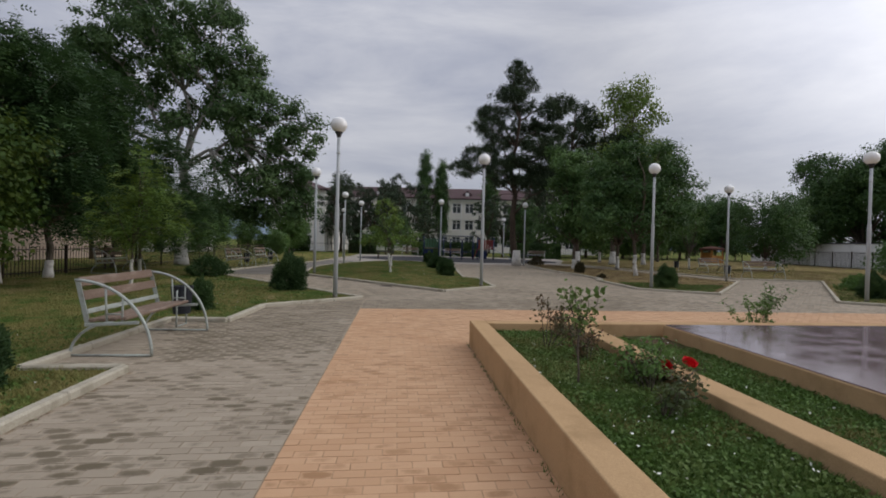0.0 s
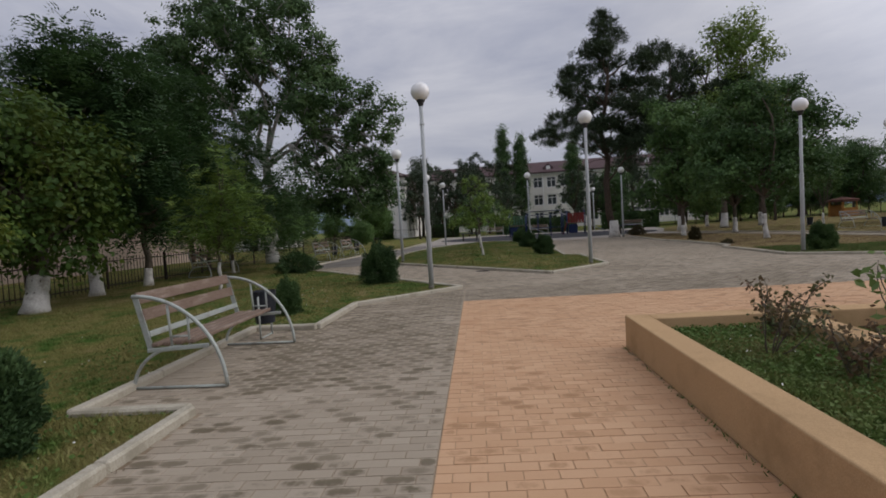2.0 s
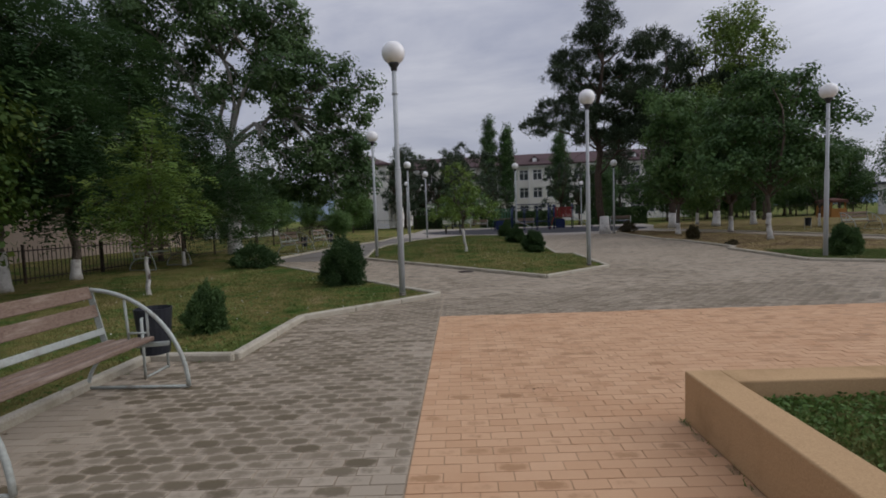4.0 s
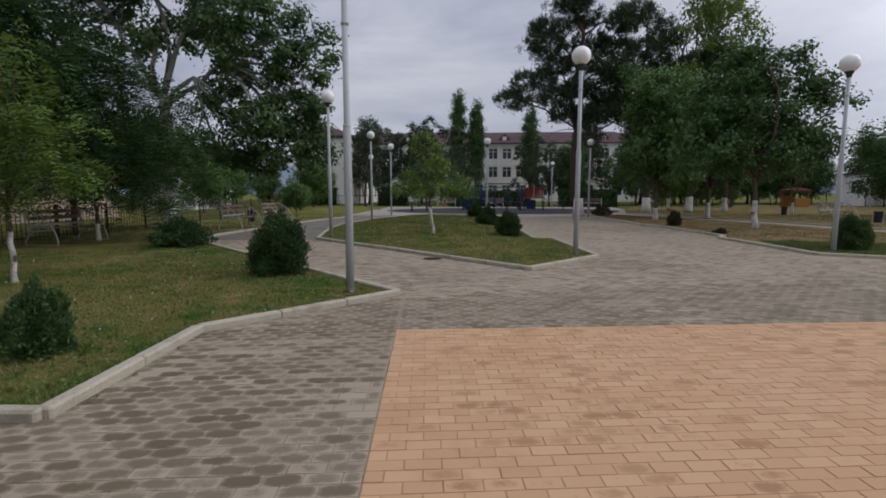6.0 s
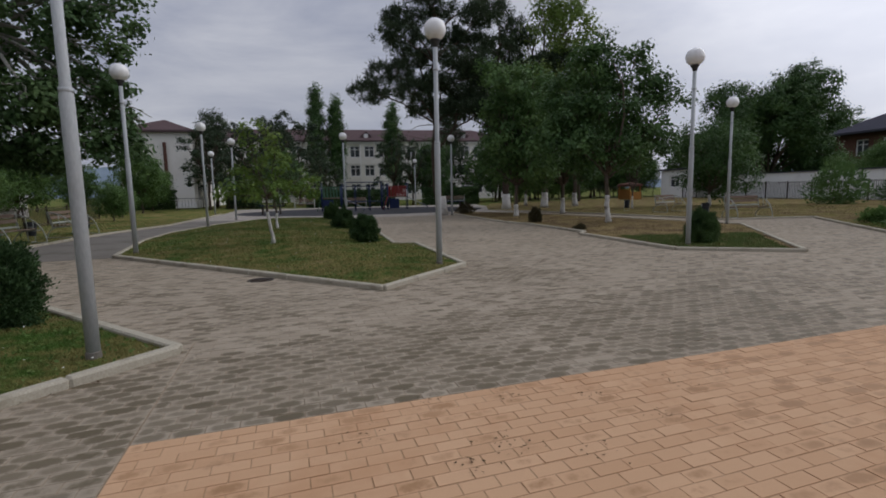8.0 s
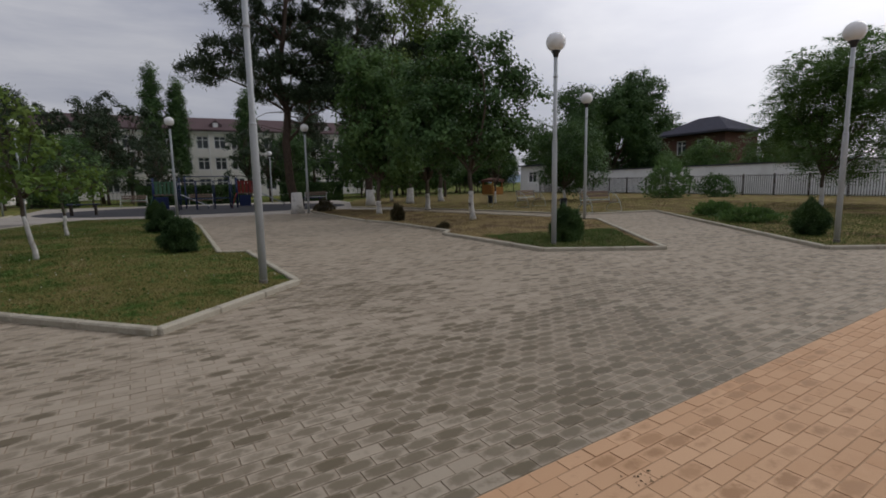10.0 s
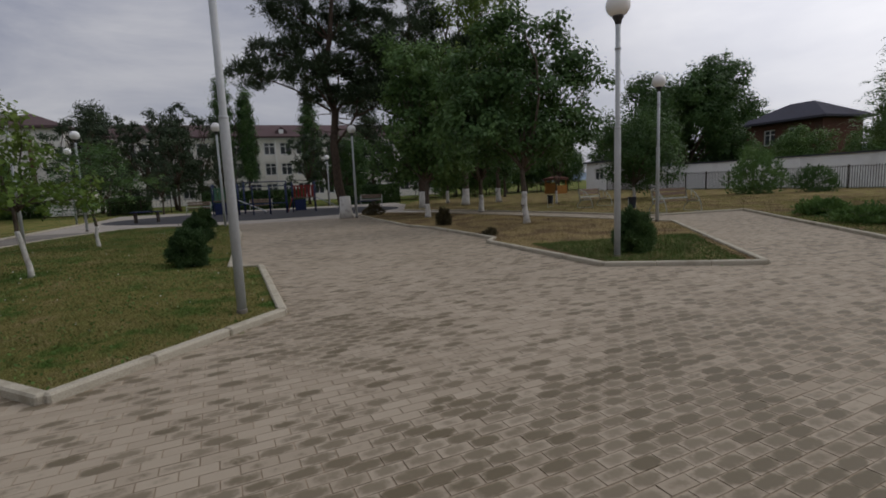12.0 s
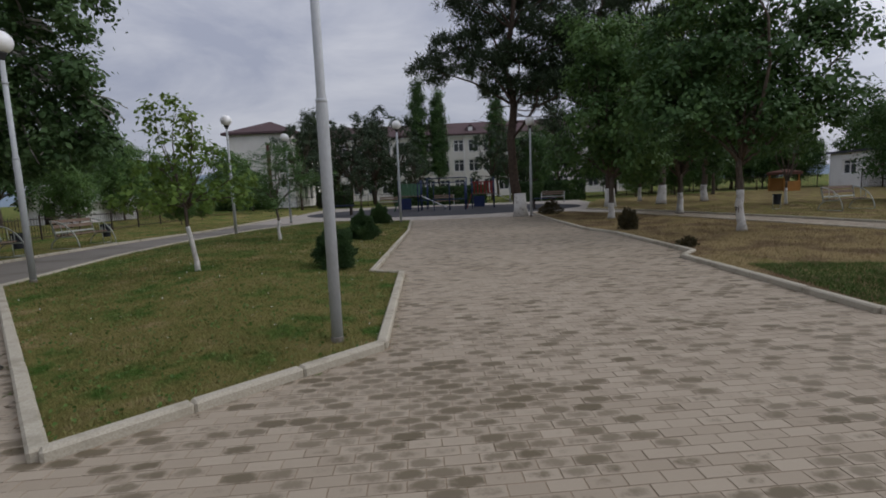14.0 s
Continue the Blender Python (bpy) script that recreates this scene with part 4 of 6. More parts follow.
tree("locust_tree", (9.6, 32.6), "bright green locust with feathery drooping leaves", lobes(21, 15, 0.4, 0.3, 1.3, 8.4, 2.6, 2.5, 1.15), "broad", L_LOCUST_B, 0.12, 1.7, per=24, each=40, spread=0.22, size=0.19, seed=42, lime=0.6)
tree("locust_tree", (13.2, 34.6), "dark locust with two whitewashed stems", lobes(23, 11, 0, 0, 1.6, 7.4, 2.5, 2.5, 1.25), "broad", L_LOCUST, 0.13, 1.7, per=22, each=40, spread=0.24, size=0.2, seed=43, lime=0.9)

PN = [(0.0, 0, 14.6, 0.8, 0.8, 0.6), (0.4, 0.2, 13.5, 1.1, 1.0, 0.5), (-0.7, -0.2, 12.7, 1.3, 1.2, 0.5), (0.2, 0.5, 12.0, 1.0, 1.0, 0.5), (3.2, 0.1, 12.2, 1.1, 1.0, 0.5), (2.4, -0.3, 11.5, 1.2, 1.0, 0.55), (-1.9, 0.3, 11.4, 1.3, 1.2, 0.5),
      (-2.1, -0.3, 10.3, 1.3, 1.2, 0.5), (0.6, 0.6, 10.6, 1.3, 1.2, 0.5), (2.3, 0.3, 10.2, 1.2, 1.1, 0.5), (-1.2, 0.5, 9.3, 1.4, 1.2, 0.5), (1.5, -0.5, 9.0, 1.5, 1.2, 0.5), (2.9, 0.3, 8.4, 1.2, 1.2, 0.5), (-2.7, 0.2, 8.3, 1.3, 1.1, 0.5),
      (-3.9, 0.1, 7.2, 1.2, 1.0, 0.5), (0.3, 0.4, 7.9, 1.5, 1.3, 0.5), (2.0, 0.5, 7.2, 1.4, 1.2, 0.5), (-1.4, -0.4, 7.2, 1.3, 1.2, 0.45), (3.3, -0.2, 6.3, 1.2, 1.0, 0.45), (1.2, -0.3, 6.3, 1.3, 1.1, 0.4), (-0.6, 0.5, 6.4, 1.2, 1.0, 0.4)]


def pine(at, scale, lob, label, seed, mat, per=84, each=52):
    rng = np.random.default_rng(seed)
    root = thing("pine_tree", pose(at[0], at[1], 0.02), label, "pine tree")
    h = max(b[2] for b in lob)
    tp, tr = limb(rng, (0.2, 0, -0.05), (-0.3 * scale, 0, h), 0.27 * scale, 0.04, 0.012, 9)
    runs = [(tp, tr)]
    for x, y, z, rx, ry, rz in lob:
        i = min(8, max(1, int((z - 0.9) / h * 8)))
        runs.append(limb(rng, tp[i], (x, y, z), 0.07 * scale, 0.03, 0.08))
        for d in unit(rng, 5):
            runs.append(limb(rng, Vector(tp[i]).lerp(Vector((x, y, z)), 0.8), (x + d[0] * rx * 0.8, y + d[1] * ry * 0.8, z + d[2] * rz * 0.7), 0.025, 0.01, 0.1, 4))
    for k in range(9):
        a = rng.random() * 6.28
        z = 4.3 + 1.6 * rng.random()
        runs.append(limb(rng, (0.1, 0, z), (math.cos(a) * 2.4, math.sin(a) * 2.0, z + rng.normal() * 0.5), 0.03, 0.006, 0.12, 5))
    part("trunk", tubes_mesh("trunk", runs, M_BARK_PINE, 8), root, "dark ridged pine trunk with dead lower boughs")
    part("painted_trunk_base", tubes_mesh("painted_trunk_base", [([(0.2, 0, -0.03), (0.19, 0, 0.4), (0.17, 0, 1.12)], [0.40, 0.32, 0.275])], M_LIME, 12), root, "white limewash")
    pts, outs = cluster_points(rng, lob, per)
    part("crown", quads_mesh("crown", needle_tufts(rng, pts, outs, each, 0.13, 0.24), mat), root)
    return root


pine((6.15, 36.7), 1.0, PN, "tall pine with bare dark trunk and whitewashed foot", 51, L_PINE)
PN2 = [(x * 1.15 + 0.4, y, z * 0.86 + 0.6, rx * 1.15, ry * 1.1, rz * 1.15) for x, y, z, rx, ry, rz in PN]
pine((12.2, 42.5), 1.0, PN2, "broad dark pine behind the locusts", 52, L_PINE, 70, 46)
tree("tall_tree", (15.8, 43.5), "tall windblown tree with light green leaves", lobes(27, 14, 0.8, 0, 5.0, 16.6, 3.6, 3.2, 1.5), "broad", L_BIRCH, 0.24, 4.5, per=17, each=34, spread=0.32, size=0.22, seed=53, lime=1.1)
tree("tall_tree", (19.4, 45.5), "dark leafy tree with a whitewashed trunk", lobes(29, 12, 0, 0, 2.4, 11.5, 3.6, 3.4, 1.7), "broad", L_BROAD, 0.2, 2.6, per=24, each=40, spread=0.34, size=0.20, seed=54, lime=1.1)
tree("bushy_tree", (25.5, 37.5), "bushy dark green tree near the benches", lobes(31, 11, 0.6, 0, 0.7, 5.9, 2.9, 2.8, 1.3), "broad", L_BROAD, 0.11, 1.0, per=26, each=42, spread=0.26, size=0.15, seed=55, lime=0.8)
tree("walnut_tree", (49.0, 56.5), "large rounded walnut tree behind the white wall", lobes(33, 16, 0, 0, 2.0, 13.2, 7.4, 7.6, 2.7), "broad", L_BROAD, 0.3, 2.5, per=18, each=60, spread=0.36, size=0.25, seed=56)
tree("locust_tree", (28.3, 22.2), "light green locust with a whitewashed stem on the dry lawn", lobes(35, 14, 0.5, 0, 1.5, 7.8, 4.2, 4.0, 1.3), "feather", L_MID, 0.10, 1.6, per=34, each=13, spread=0.30, size=0.17, seed=57, lime=0.9)
tree("fruit_tree", (20.1, 38.3), "small tree with a whitewashed stem", lobes(37, 6, 0, 0, 2.3, 4.6, 1.3, 1.3, 0.75), "broad", L_MID, 0.07, 1.2, per=44, each=13, spread=0.2, size=0.14, seed=58, lime=0.8)
tree("fruit_tree", (16.4, 49.0), "dark tree with a whitewashed trunk", lobes(39, 9, 0, 0, 1.8, 6.6, 2.6, 2.6, 1.3), "broad", L_BROAD, 0.13, 1.6, per=40, each=13, spread=0.28, size=0.18, seed=59, lime=1.0)

# background trees: a few kinds, repeated
KINDS = [tree("background_tree", (-33.0, 63.0), "dark leafy tree in front of the school", lobes(41, 11, 0, 0, 1.2, 7.6, 2.7, 2.7, 1.4), "broad", L_BROAD, 0.14, 1.8, per=24, each=44, spread=0.24, size=0.18, seed=61, group="background trees"),
         tree("background_tree", (-7.5, 72.0), "dark airy conifer in front of the school", [(math.cos(k * 2.4) * (2.6 - k * 0.11), math.sin(k * 2.4) * (2.6 - k * 0.11), 1.8 + k * 0.42, 1.3 - k * 0.03, 1.3 - k * 0.03, 0.55) for k in range(20)],
              "needle", L_PINE, 0.16, 8.5, M_BARK_PINE, per=32, each=30, spread=0.25, size=0.40, seed=62, group="background trees"),
         tree("background_tree", (-16.5, 54.0), "bushy mid-green tree behind the lawn", lobes(43, 10, 0, 0, 0.6, 5.4, 2.3, 2.3, 1.25), "broad", L_MID, 0.09, 1.2, per=24, each=44, spread=0.22, size=0.16, seed=63, group="background trees"),
         tree("background_tree", (-21.0, 75.0), "dark airy tree in front of the school", lobes(47, 14, 0, 0, 1.4, 10.3, 3.3, 3.3, 0.8), "broad", L_PINE, 0.15, 3.2, M_BARK_PINE, per=12, each=40, spread=0.2, size=0.24, seed=64, group="background trees")]
SPOTS = [(0, 10.5, 64, 0.95, 12), (1, 14.0, 70, 1.05, 90),
         (0, 19.0, 66, 1.0, 200), (1, 22.0, 74, 1.1, 10), (2, -13.0, 40.0, 0.42, 10), (2, -20.5, 41.0, 0.72, 30), (2, 52.5, 53.0, 0.95, 40), (2, 56.0, 49.5, 1.05, 120), (2, 50.5, 49.0, 0.8, 260), (0, -23.5, 34.5, 0.8, 140), (0, -29.0, 45.0, 1.1, 20), (2, -26.0, 30.0, 1.0, 99),
         (0, -36.0, 60.0, 1.25, 10), (0, -44.0, 72.0, 1.3, 130), (2, -33.0, 70.0, 1.3, 60), (0, 26.0, 58.0, 1.1, 45), (0, 54.0, 77.0, 1.2, 170), (0, 38.0, 78.0, 1.35, 30), (0, 47.0, 84.0, 1.4, 250),
         (0, 58.0, 78.0, 1.3, 80), (2, 51.0, 44.5, 1.0, 20), (2, 52.5, 39.0, 0.95, 160), (2, 50.0, 34.0, 0.85, 220), (0, 78.0, 50.0, 1.5, 90), (0, 80.0, 30.0, 1.4, 10), (0, 66.0, 20.0, 1.3, 150), (0, -52.0, 52.0, 1.4, 300),
         (0, -24.0, 8.0, 1.2, 33), (0, -27.0, 20.0, 1.25, 133), (0, -60.0, 90.0, 1.6, 10), (0, -30.0, 96.0, 1.3, 70),
         (2, -14.5, 45.0, 0.4, 45), (2, -21.5, 55.0, 0.75, 195), (0, 42.0, 76.5, 1.22, 215), (2, 31.0, 74.0, 1.0, 55), (2, 35.0, 75.5, 1.1, 155), (2, 39.0, 77.0, 1.0, 255), (2, 42.5, 79.0, 1.1, 305), (2, 27.0, 72.0, 1.0, 15), (2, 48.0, 80.0, 1.1, 5), (2, 20.0, 60.5, 0.7, 5), (2, 24.5, 62.5, 0.8, 85), (2, 28.5, 64.5, 0.7, 165), (0, 33.5, 82.0, 1.3, 25), (0, 44.0, 88.0, 1.4, 125), (2, -23.5, 50.0, 1.0, 215), (2, -31.0, 54.0, 1.2, 80), (0, -40.0, 48.0, 1.2, 190), (2, -38.0, 38.0, 1.2, 280), (0, -45.0, 30.0, 1.4, 15), (0, -66.0, 62.0, 1.7, 75),
         (0, 42.0, 73.0, 1.2, 5), (0, 29.0, 78.0, 1.3, 205), (0, 25.0, 70.0, 1.2, 285), (0, 52.0, 68.0, 1.3, 65), (0, 70.0, 66.0, 1.5, 20), (2, 49.0, 26.0, 0.9, 70), (2, 50.0, 18.0, 1.0, 170), (0, 60.0, 8.0, 1.4, 30), (1, -14.9, 73.0, 1.12, 40), (3, -11.4, 70.0, 1.0, 100), (3, -5.0, 73.0, 1.15, 200), (3, -12.5, 60.0, 0.9, 10), (3, -9.2, 67.5, 1.0, 300), (3, -6.3, 66.5, 0.9, 70), (3, -1.0, 60.0, 0.52, 150), (3, 6.7, 69.0, 0.86, 20), (3, 8.1, 62.0, 0.7, 250), (3, -6.3, 58.5, 0.50, 80), (2, -18.8, 63.0, 0.75, 77), (3, -2.4, 66.0, 0.72, 33)]
for k, x, y, s, r in SPOTS:
    copy_thing(KINDS[k], pose(x, y, 0.0, 0, 0, r)).scale = (s, s, s)

# columnar poplars by the school
for x, y, h, sd in ((-3.3, 88.0, 17.9, 71), (-0.3, 88.5, 16.3, 72), (8.6, 88.0, 15.2, 73)):
    tree("columnar_poplar", (x, y), "slender columnar poplar beside the school", [(0.3 * math.cos(k * 2.4), 0.3 * math.sin(k * 2.4), h * (0.25 + 0.0455 * k), 1.15 * math.sqrt(max(0.1, 1 - ((k - 6) / 10.8) ** 2)), 1.15 * math.sqrt(max(0.1, 1 - ((k - 6) / 10.8) ** 2)), 0.85) for k in range(17)],
         "broad", L_BROAD, 0.2, 4.0, per=30, each=34, spread=0.34, size=0.26, seed=sd, group="columnar poplars")


# ---- shrubs ----
def shrub(name, at, w, h, label, mat, seed, n=5200, size=0.075, rag=0.23, category="shrub", group="clipped shrubs"):
    """A dense evergreen shrub: short stems, and sprays that point out and up over a full inside."""
    rng = np.random.default_rng(seed)
    root = thing(name, pose(at[0], at[1], at[2] if len(at) > 2 else 0.03), label, category, group)
    d = unit(rng, n)
    lump = 1 + rag * (np.sin(d[:, 0] * 7 + seed) * np.cos(d[:, 2] * 5 + seed) + np.sin(d[:, 1] * 8 + 2 * seed) * np.cos(d[:, 2] * 6)) + np.abs(rng.normal(size=n)) * 0.10
    sprig = unit(rng, 44) + np.array((0, 0, 0.35))
    sprig /= np.linalg.norm(sprig, axis=1, keepdims=True)
    lump += np.clip(((d @ sprig.T).max(1) - 0.93) / 0.07, 0, 1) ** 1.4 * 0.34 - 0.10
    r = (0.55 + 0.45 * np.sqrt(rng.random(n))) * lump
    c = d * r[:, None] * np.array((w / 2, w / 2, h * 0.52)) + np.array((0, 0, h * 0.47))
    c[:, :2] *= np.clip(1.10 - 0.40 * c[:, 2:3] / h, 0.5, 0.96)
    c[:, 2] = np.maximum(c[:, 2], 0.03)
    t = d * 0.7 + np.array((0, 0, 0.55)) + rng.normal(size=(n, 3)) * 0.45
    t /= np.linalg.norm(t, axis=1, keepdims=True)
    s = size * (0.6 + 0.9 * rng.random(n))
    part("stem", tubes_mesh("stem", [limb(rng, (0, 0, -0.03), (q[0] * w * 0.3, q[1] * w * 0.3, h * 0.6), 0.02, 0.006, 0.1, 5) for q in unit(rng, 7)], M_BARK, 6), root)
    part("foliage", quads_mesh("foliage", leaf_quads(c, t, frames_for(rng, t), s, s * 0.42), mat), root)
    return root


SHRUBS = [((-3.43, 13.75), 0.9, 0.94, 81), ((-3.80, 9.3), 0.45, 0.57, 82), ((-3.35, 4.02), 0.74, 0.70, 84), ((1.06, 21.45, 0.07), 0.74, 0.72, 85), ((0.5, 26.7, 0.07), 0.8, 0.74, 86), ((-0.1, 33.2, 0.12), 0.8, 0.74, 87),
          ((9.45, 18.35), 0.74, 0.76, 88), ((15.25, 16.0), 0.72, 0.76, 89)]
for at, w, h, sd in SHRUBS:
    shrub("thuja_shrub", at, w, h, "small rounded dark green thuja shrub in the grass", L_THUJA, sd, int(38000 * max(0.6, w)), 0.041)
shrub("low_shrub", (-7.9, 18.0), 1.35, 0.72, "low spreading juniper in the grass", L_THUJA, 83, 6500)
shrub("browned_shrub", (8.62, 27.5), 0.55, 0.58, "small half-browned shrub on the dry bed", L_BROWN, 91, 2600)
shrub("browned_shrub", (7.85, 36.9), 1.0, 0.62, "small half-browned shrub beside the pine", L_BROWN, 92, 2600)
shrub("browned_shrub", (8.55, 23.2), 0.42, 0.2, "dried-up low plant at the kerb", L_BROWN, 93, 420)
shrub("lawn_shrub", (19.7, 21.6), 1.5, 0.5, "loose green shrub on the dry lawn", L_MID, 94, 2600, 0.11, 0.22)
shrub("lawn_shrub", (17.9, 19.2), 1.7, 0.44, "loose green shrub on the dry lawn", L_MID, 95, 2600, 0.11, 0.22)
shrub("fence_bush", (34.3, 35.8), 3.3, 2.6, "large yellow-green bush in front of the fence", L_LOCUST_B, 96, 3800, 0.20, 0.26)
shrub("fence_bush", (37.5, 34.0), 2.6, 1.6, "dark bush in front of the fence", L_BROAD, 97, 3000, 0.15, 0.2)


# ---- clipped hedges ----
def hedge(x0, x1, y, h, seed, label):
    rng = np.random.default_rng(seed)
    root = thing("hedge", pose((x0 + x1) / 2, y, 0.0), label, "hedge", "clipped hedges")
    w, n = x1 - x0, int(2600 * (x1 - x0))
    c = rng.random((n, 3)) * np.array((w, 1.1, h)) - np.array((w / 2, 0.55, 0))
    k = rng.integers(0, 3, n)
    c[k == 0, 1] = -0.55 + rng.normal(size=(k == 0).sum()) * 0.05
    c[k == 1, 2] = h + rng.normal(size=(k == 1).sum()) * 0.05
    t = unit(rng, n)
    s = 0.17 * (0.7 + 0.6 * rng.random(n))
    part("foliage", quads_mesh("foliage", leaf_quads(c, t, frames_for(rng, t), s, s * 0.6), L_THUJA), root)
    part("branchwork", tubes_mesh("branchwork", [limb(rng, (q, 0, -0.05), (q + 0.2, 0.1, h * 0.85), 0.03, 0.01, 0.05, 4) for q in np.arange(-w / 2 + 0.3, w / 2 - 0.2, 0.5)], M_BARK, 5), root)


hedge(-11.5, -8.0, 62.5, 1.5, 1, "dark clipped hedge beside the playground")
hedge(-3.2, 5.6, 59.0, 1.6, 2, "dark clipped hedge behind the playground")
hedge(8.6, 14.6, 58.6, 1.7, 3, "dark clipped hedge behind the playground")
hedge(-24.5, -17.6, 66.5, 2.0, 4, "dark clipped hedge in front of the annex")


# ---- buildings ----
def block(name, parent, x0, x1, y0, y1, z0, z1, material, label="", bevel=0.0):
    me = box_mesh(name, x1 - x0, y1 - y0, z1 - z0, material, bevel)
    return part(name, me, parent, label, pose((x0 + x1) / 2, (y0 + y1) / 2, z0))


def hip_roof(parent, x0, x1, y0, y1, z, rise, over, material, axis="x", name="roof"):
    x0, x1, y0, y1 = x0 - over, x1 + over, y0 - over, y1 + over
    if axis == "x":
        k = (y1 - y0) / 2
        r0, r1 = (x0 + k, (y0 + y1) / 2), (x1 - k, (y0 + y1) / 2)
    else:
        k = (x1 - x0) / 2
        r0, r1 = ((x0 + x1) / 2, y0 + k), ((x0 + x1) / 2, y1 - k)
    v = [(x0, y0, z), (x1, y0, z), (x1, y1, z), (x0, y1, z), (*r0, z + rise), (*r1, z + rise)] + [(x0, y0, z - 0.25), (x1, y0, z - 0.25), (x1, y1, z - 0.25), (x0, y1, z - 0.25)]
    f = [(0, 1, 5, 4), (2, 3, 4, 5), (1, 2, 5), (3, 0, 4)] if axis == "x" else [(0, 1, 4), (1, 2, 5, 4), (2, 3, 5), (3, 0, 4, 5)]
    f += [(6, 7, 1, 0), (7, 8, 2, 1), (8, 9, 3, 2), (9, 6, 0, 3), (9, 8, 7, 6)]
    return part(name, mesh_of(name, v, f, material), parent)


def window_unit(parent, w, h, m, panes=2):
    """A window in its opening: frame, mullions, transom and glass. x along the wall, y out of the room towards -y."""
    t, d = 0.13, 0.05
    outer = [(-w / 2, 0), (w / 2, 0), (w / 2, h), (-w / 2, h)]
    inner = [(-w / 2 + t, t), (w / 2 - t, t), (w / 2 - t, h - t), (-w / 2 + t, h - t)]
    verts = [(x, y, z) for y in (-d, d) for x, z in outer + inner]
    faces = []
    for k in range(4):
        n = (k + 1) % 4
        faces += [(k, n, 4 + n, 4 + k), (8 + n, 8 + k, 12 + k, 12 + n), (4 + k, 4 + n, 12 + n, 12 + k), (n, k, 8 + k, 8 + n)]
    win = part("window", mesh_of("window", verts, faces, M_FRAME), parent, "", m)
    for k in range(1, panes):
        part("mullion", box_mesh("mullion", t, 2 * d - 0.01, h - 2 * t, M_FRAME), win, "", pose(-w / 2 + w * k / panes, 0, t))
    part("transom", box_mesh("transom", w - 2 * t, 2 * d - 0.016, t * 0.8, M_FRAME), win, "", pose(0, 0, h * 0.66))
    pane = mesh_of("pane", [(-w / 2, 0.02, 0), (w / 2, 0.02, 0), (w / 2, 0.02, h), (-w / 2, 0.02, h), (-w / 2, 0.03, 0), (w / 2, 0.03, 0), (w / 2, 0.03, h), (-w / 2, 0.03, h)],
                   [(0, 1, 2, 3), (7, 6, 5, 4), (0, 4, 5, 1), (3, 2, 6, 7)], M_GLASS)
    part("pane", pane, win, "dark reflecting glass")
    return win


def facade(parent, x0, x1, y, storeys, sill, storey, win_w, win_h, pitch, thick, material, name="wall"):
    """A wall in the plane y with real openings: bands between the storeys and piers between the windows."""
    top = 0.0
    n = int((x1 - x0 - 0.8) / pitch)
    start = x0 + ((x1 - x0) - n * pitch) / 2
    cells = [start + pitch * (k + 0.5) for k in range(n)]
    verts, faces = [], []

    def slab(a, b, c, d):
        o = len(verts)
        for x in (a, b):
            for yy in (y, y + thick):
                for z in (c, d):
                    verts.append((x, yy, z))
        for q in ((0, 1, 3, 2), (4, 6, 7, 5), (0, 4, 5, 1), (2, 3, 7, 6), (0, 2, 6, 4), (1, 5, 7, 3)):
            faces.append(tuple(i + o for i in q))

    for s in range(storeys):
        z = sill + s * storey
        slab(x0, x1, top, z)
        edge = x0
        for c in cells:
            slab(edge, c - win_w / 2, z, z + win_h)
            edge = c + win_w / 2
        slab(edge, x1, z, z + win_h)
        top = z + win_h
        for c in cells:
            window_unit(parent, win_w, win_h, pose(c, y + thick * 0.6, z))
    slab(x0, x1, top, top + 0.7)
    part(name, mesh_of(name, verts, faces, material), parent)
    return top + 0.7


def school():
    root = thing("school_building", pose(0, 94, 0), "three-storey cream school with a maroon hipped roof and white windows", "school")
    z = facade(root, -28, 31, 0, 3, 1.0, 3.2, 1.7, 1.95, 2.42, 0.4, M_WALL_S)
    part("cornice", box_mesh("cornice", 59.4, 0.5, 0.3, M_FRAME, 0.03), root, "", pose(1.5, -0.05, z - 0.3))
    block("back_wall", root, -28, 31, 11.6, 12, 0, z, M_WALL_S)
    block("side_wall", root, -28, -27.6, 0.4, 11.6, 0, z, M_WALL_S)
    block("side_wall", root, 30.6, 31, 0.4, 11.6, 0, z, M_WALL_S)
    # added wall behind the windows, room shade put into its colour
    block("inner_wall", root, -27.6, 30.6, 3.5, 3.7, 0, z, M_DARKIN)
    hip_roof(root, -28, 31, 0, 12, z + 0.22, 2.5, 0.5, M_ROOF)
    for x in (-12.5, 4.7, 22.0):
        d = part("dormer", mesh_of("dormer", [(-0.9, 0, 0), (0.9, 0, 0), (0.9, 0, 0.7), (0, 0, 1.4), (-0.9, 0, 0.7), (-0.9, 3, 0), (0.9, 3, 0), (0.9, 3, 0.7), (0, 3, 1.4), (-0.9, 3, 0.7)],
                 [(0, 1, 2, 3, 4), (1, 6, 7, 2), (2, 7, 8, 3), (3, 8, 9, 4), (4, 9, 5, 0)], M_ROOF), root, "", pose(x, 0.9, z + 0.45))
        part("dormer_window", box_mesh("dormer_window", 0.7, 0.06, 0.7, M_FRAME, 0.01), d, "white dormer window", pose(0, -0.02, 0.25))
    for x in (-20.4, -8.4, 3.6, 15.6, 27.6):
        part("downpipe", tubes_mesh("downpipe", [([(x, -0.12, 0), (x, -0.12, z - 0.3)], [0.06, 0.06])], M_FRAME, 8), root)


school()


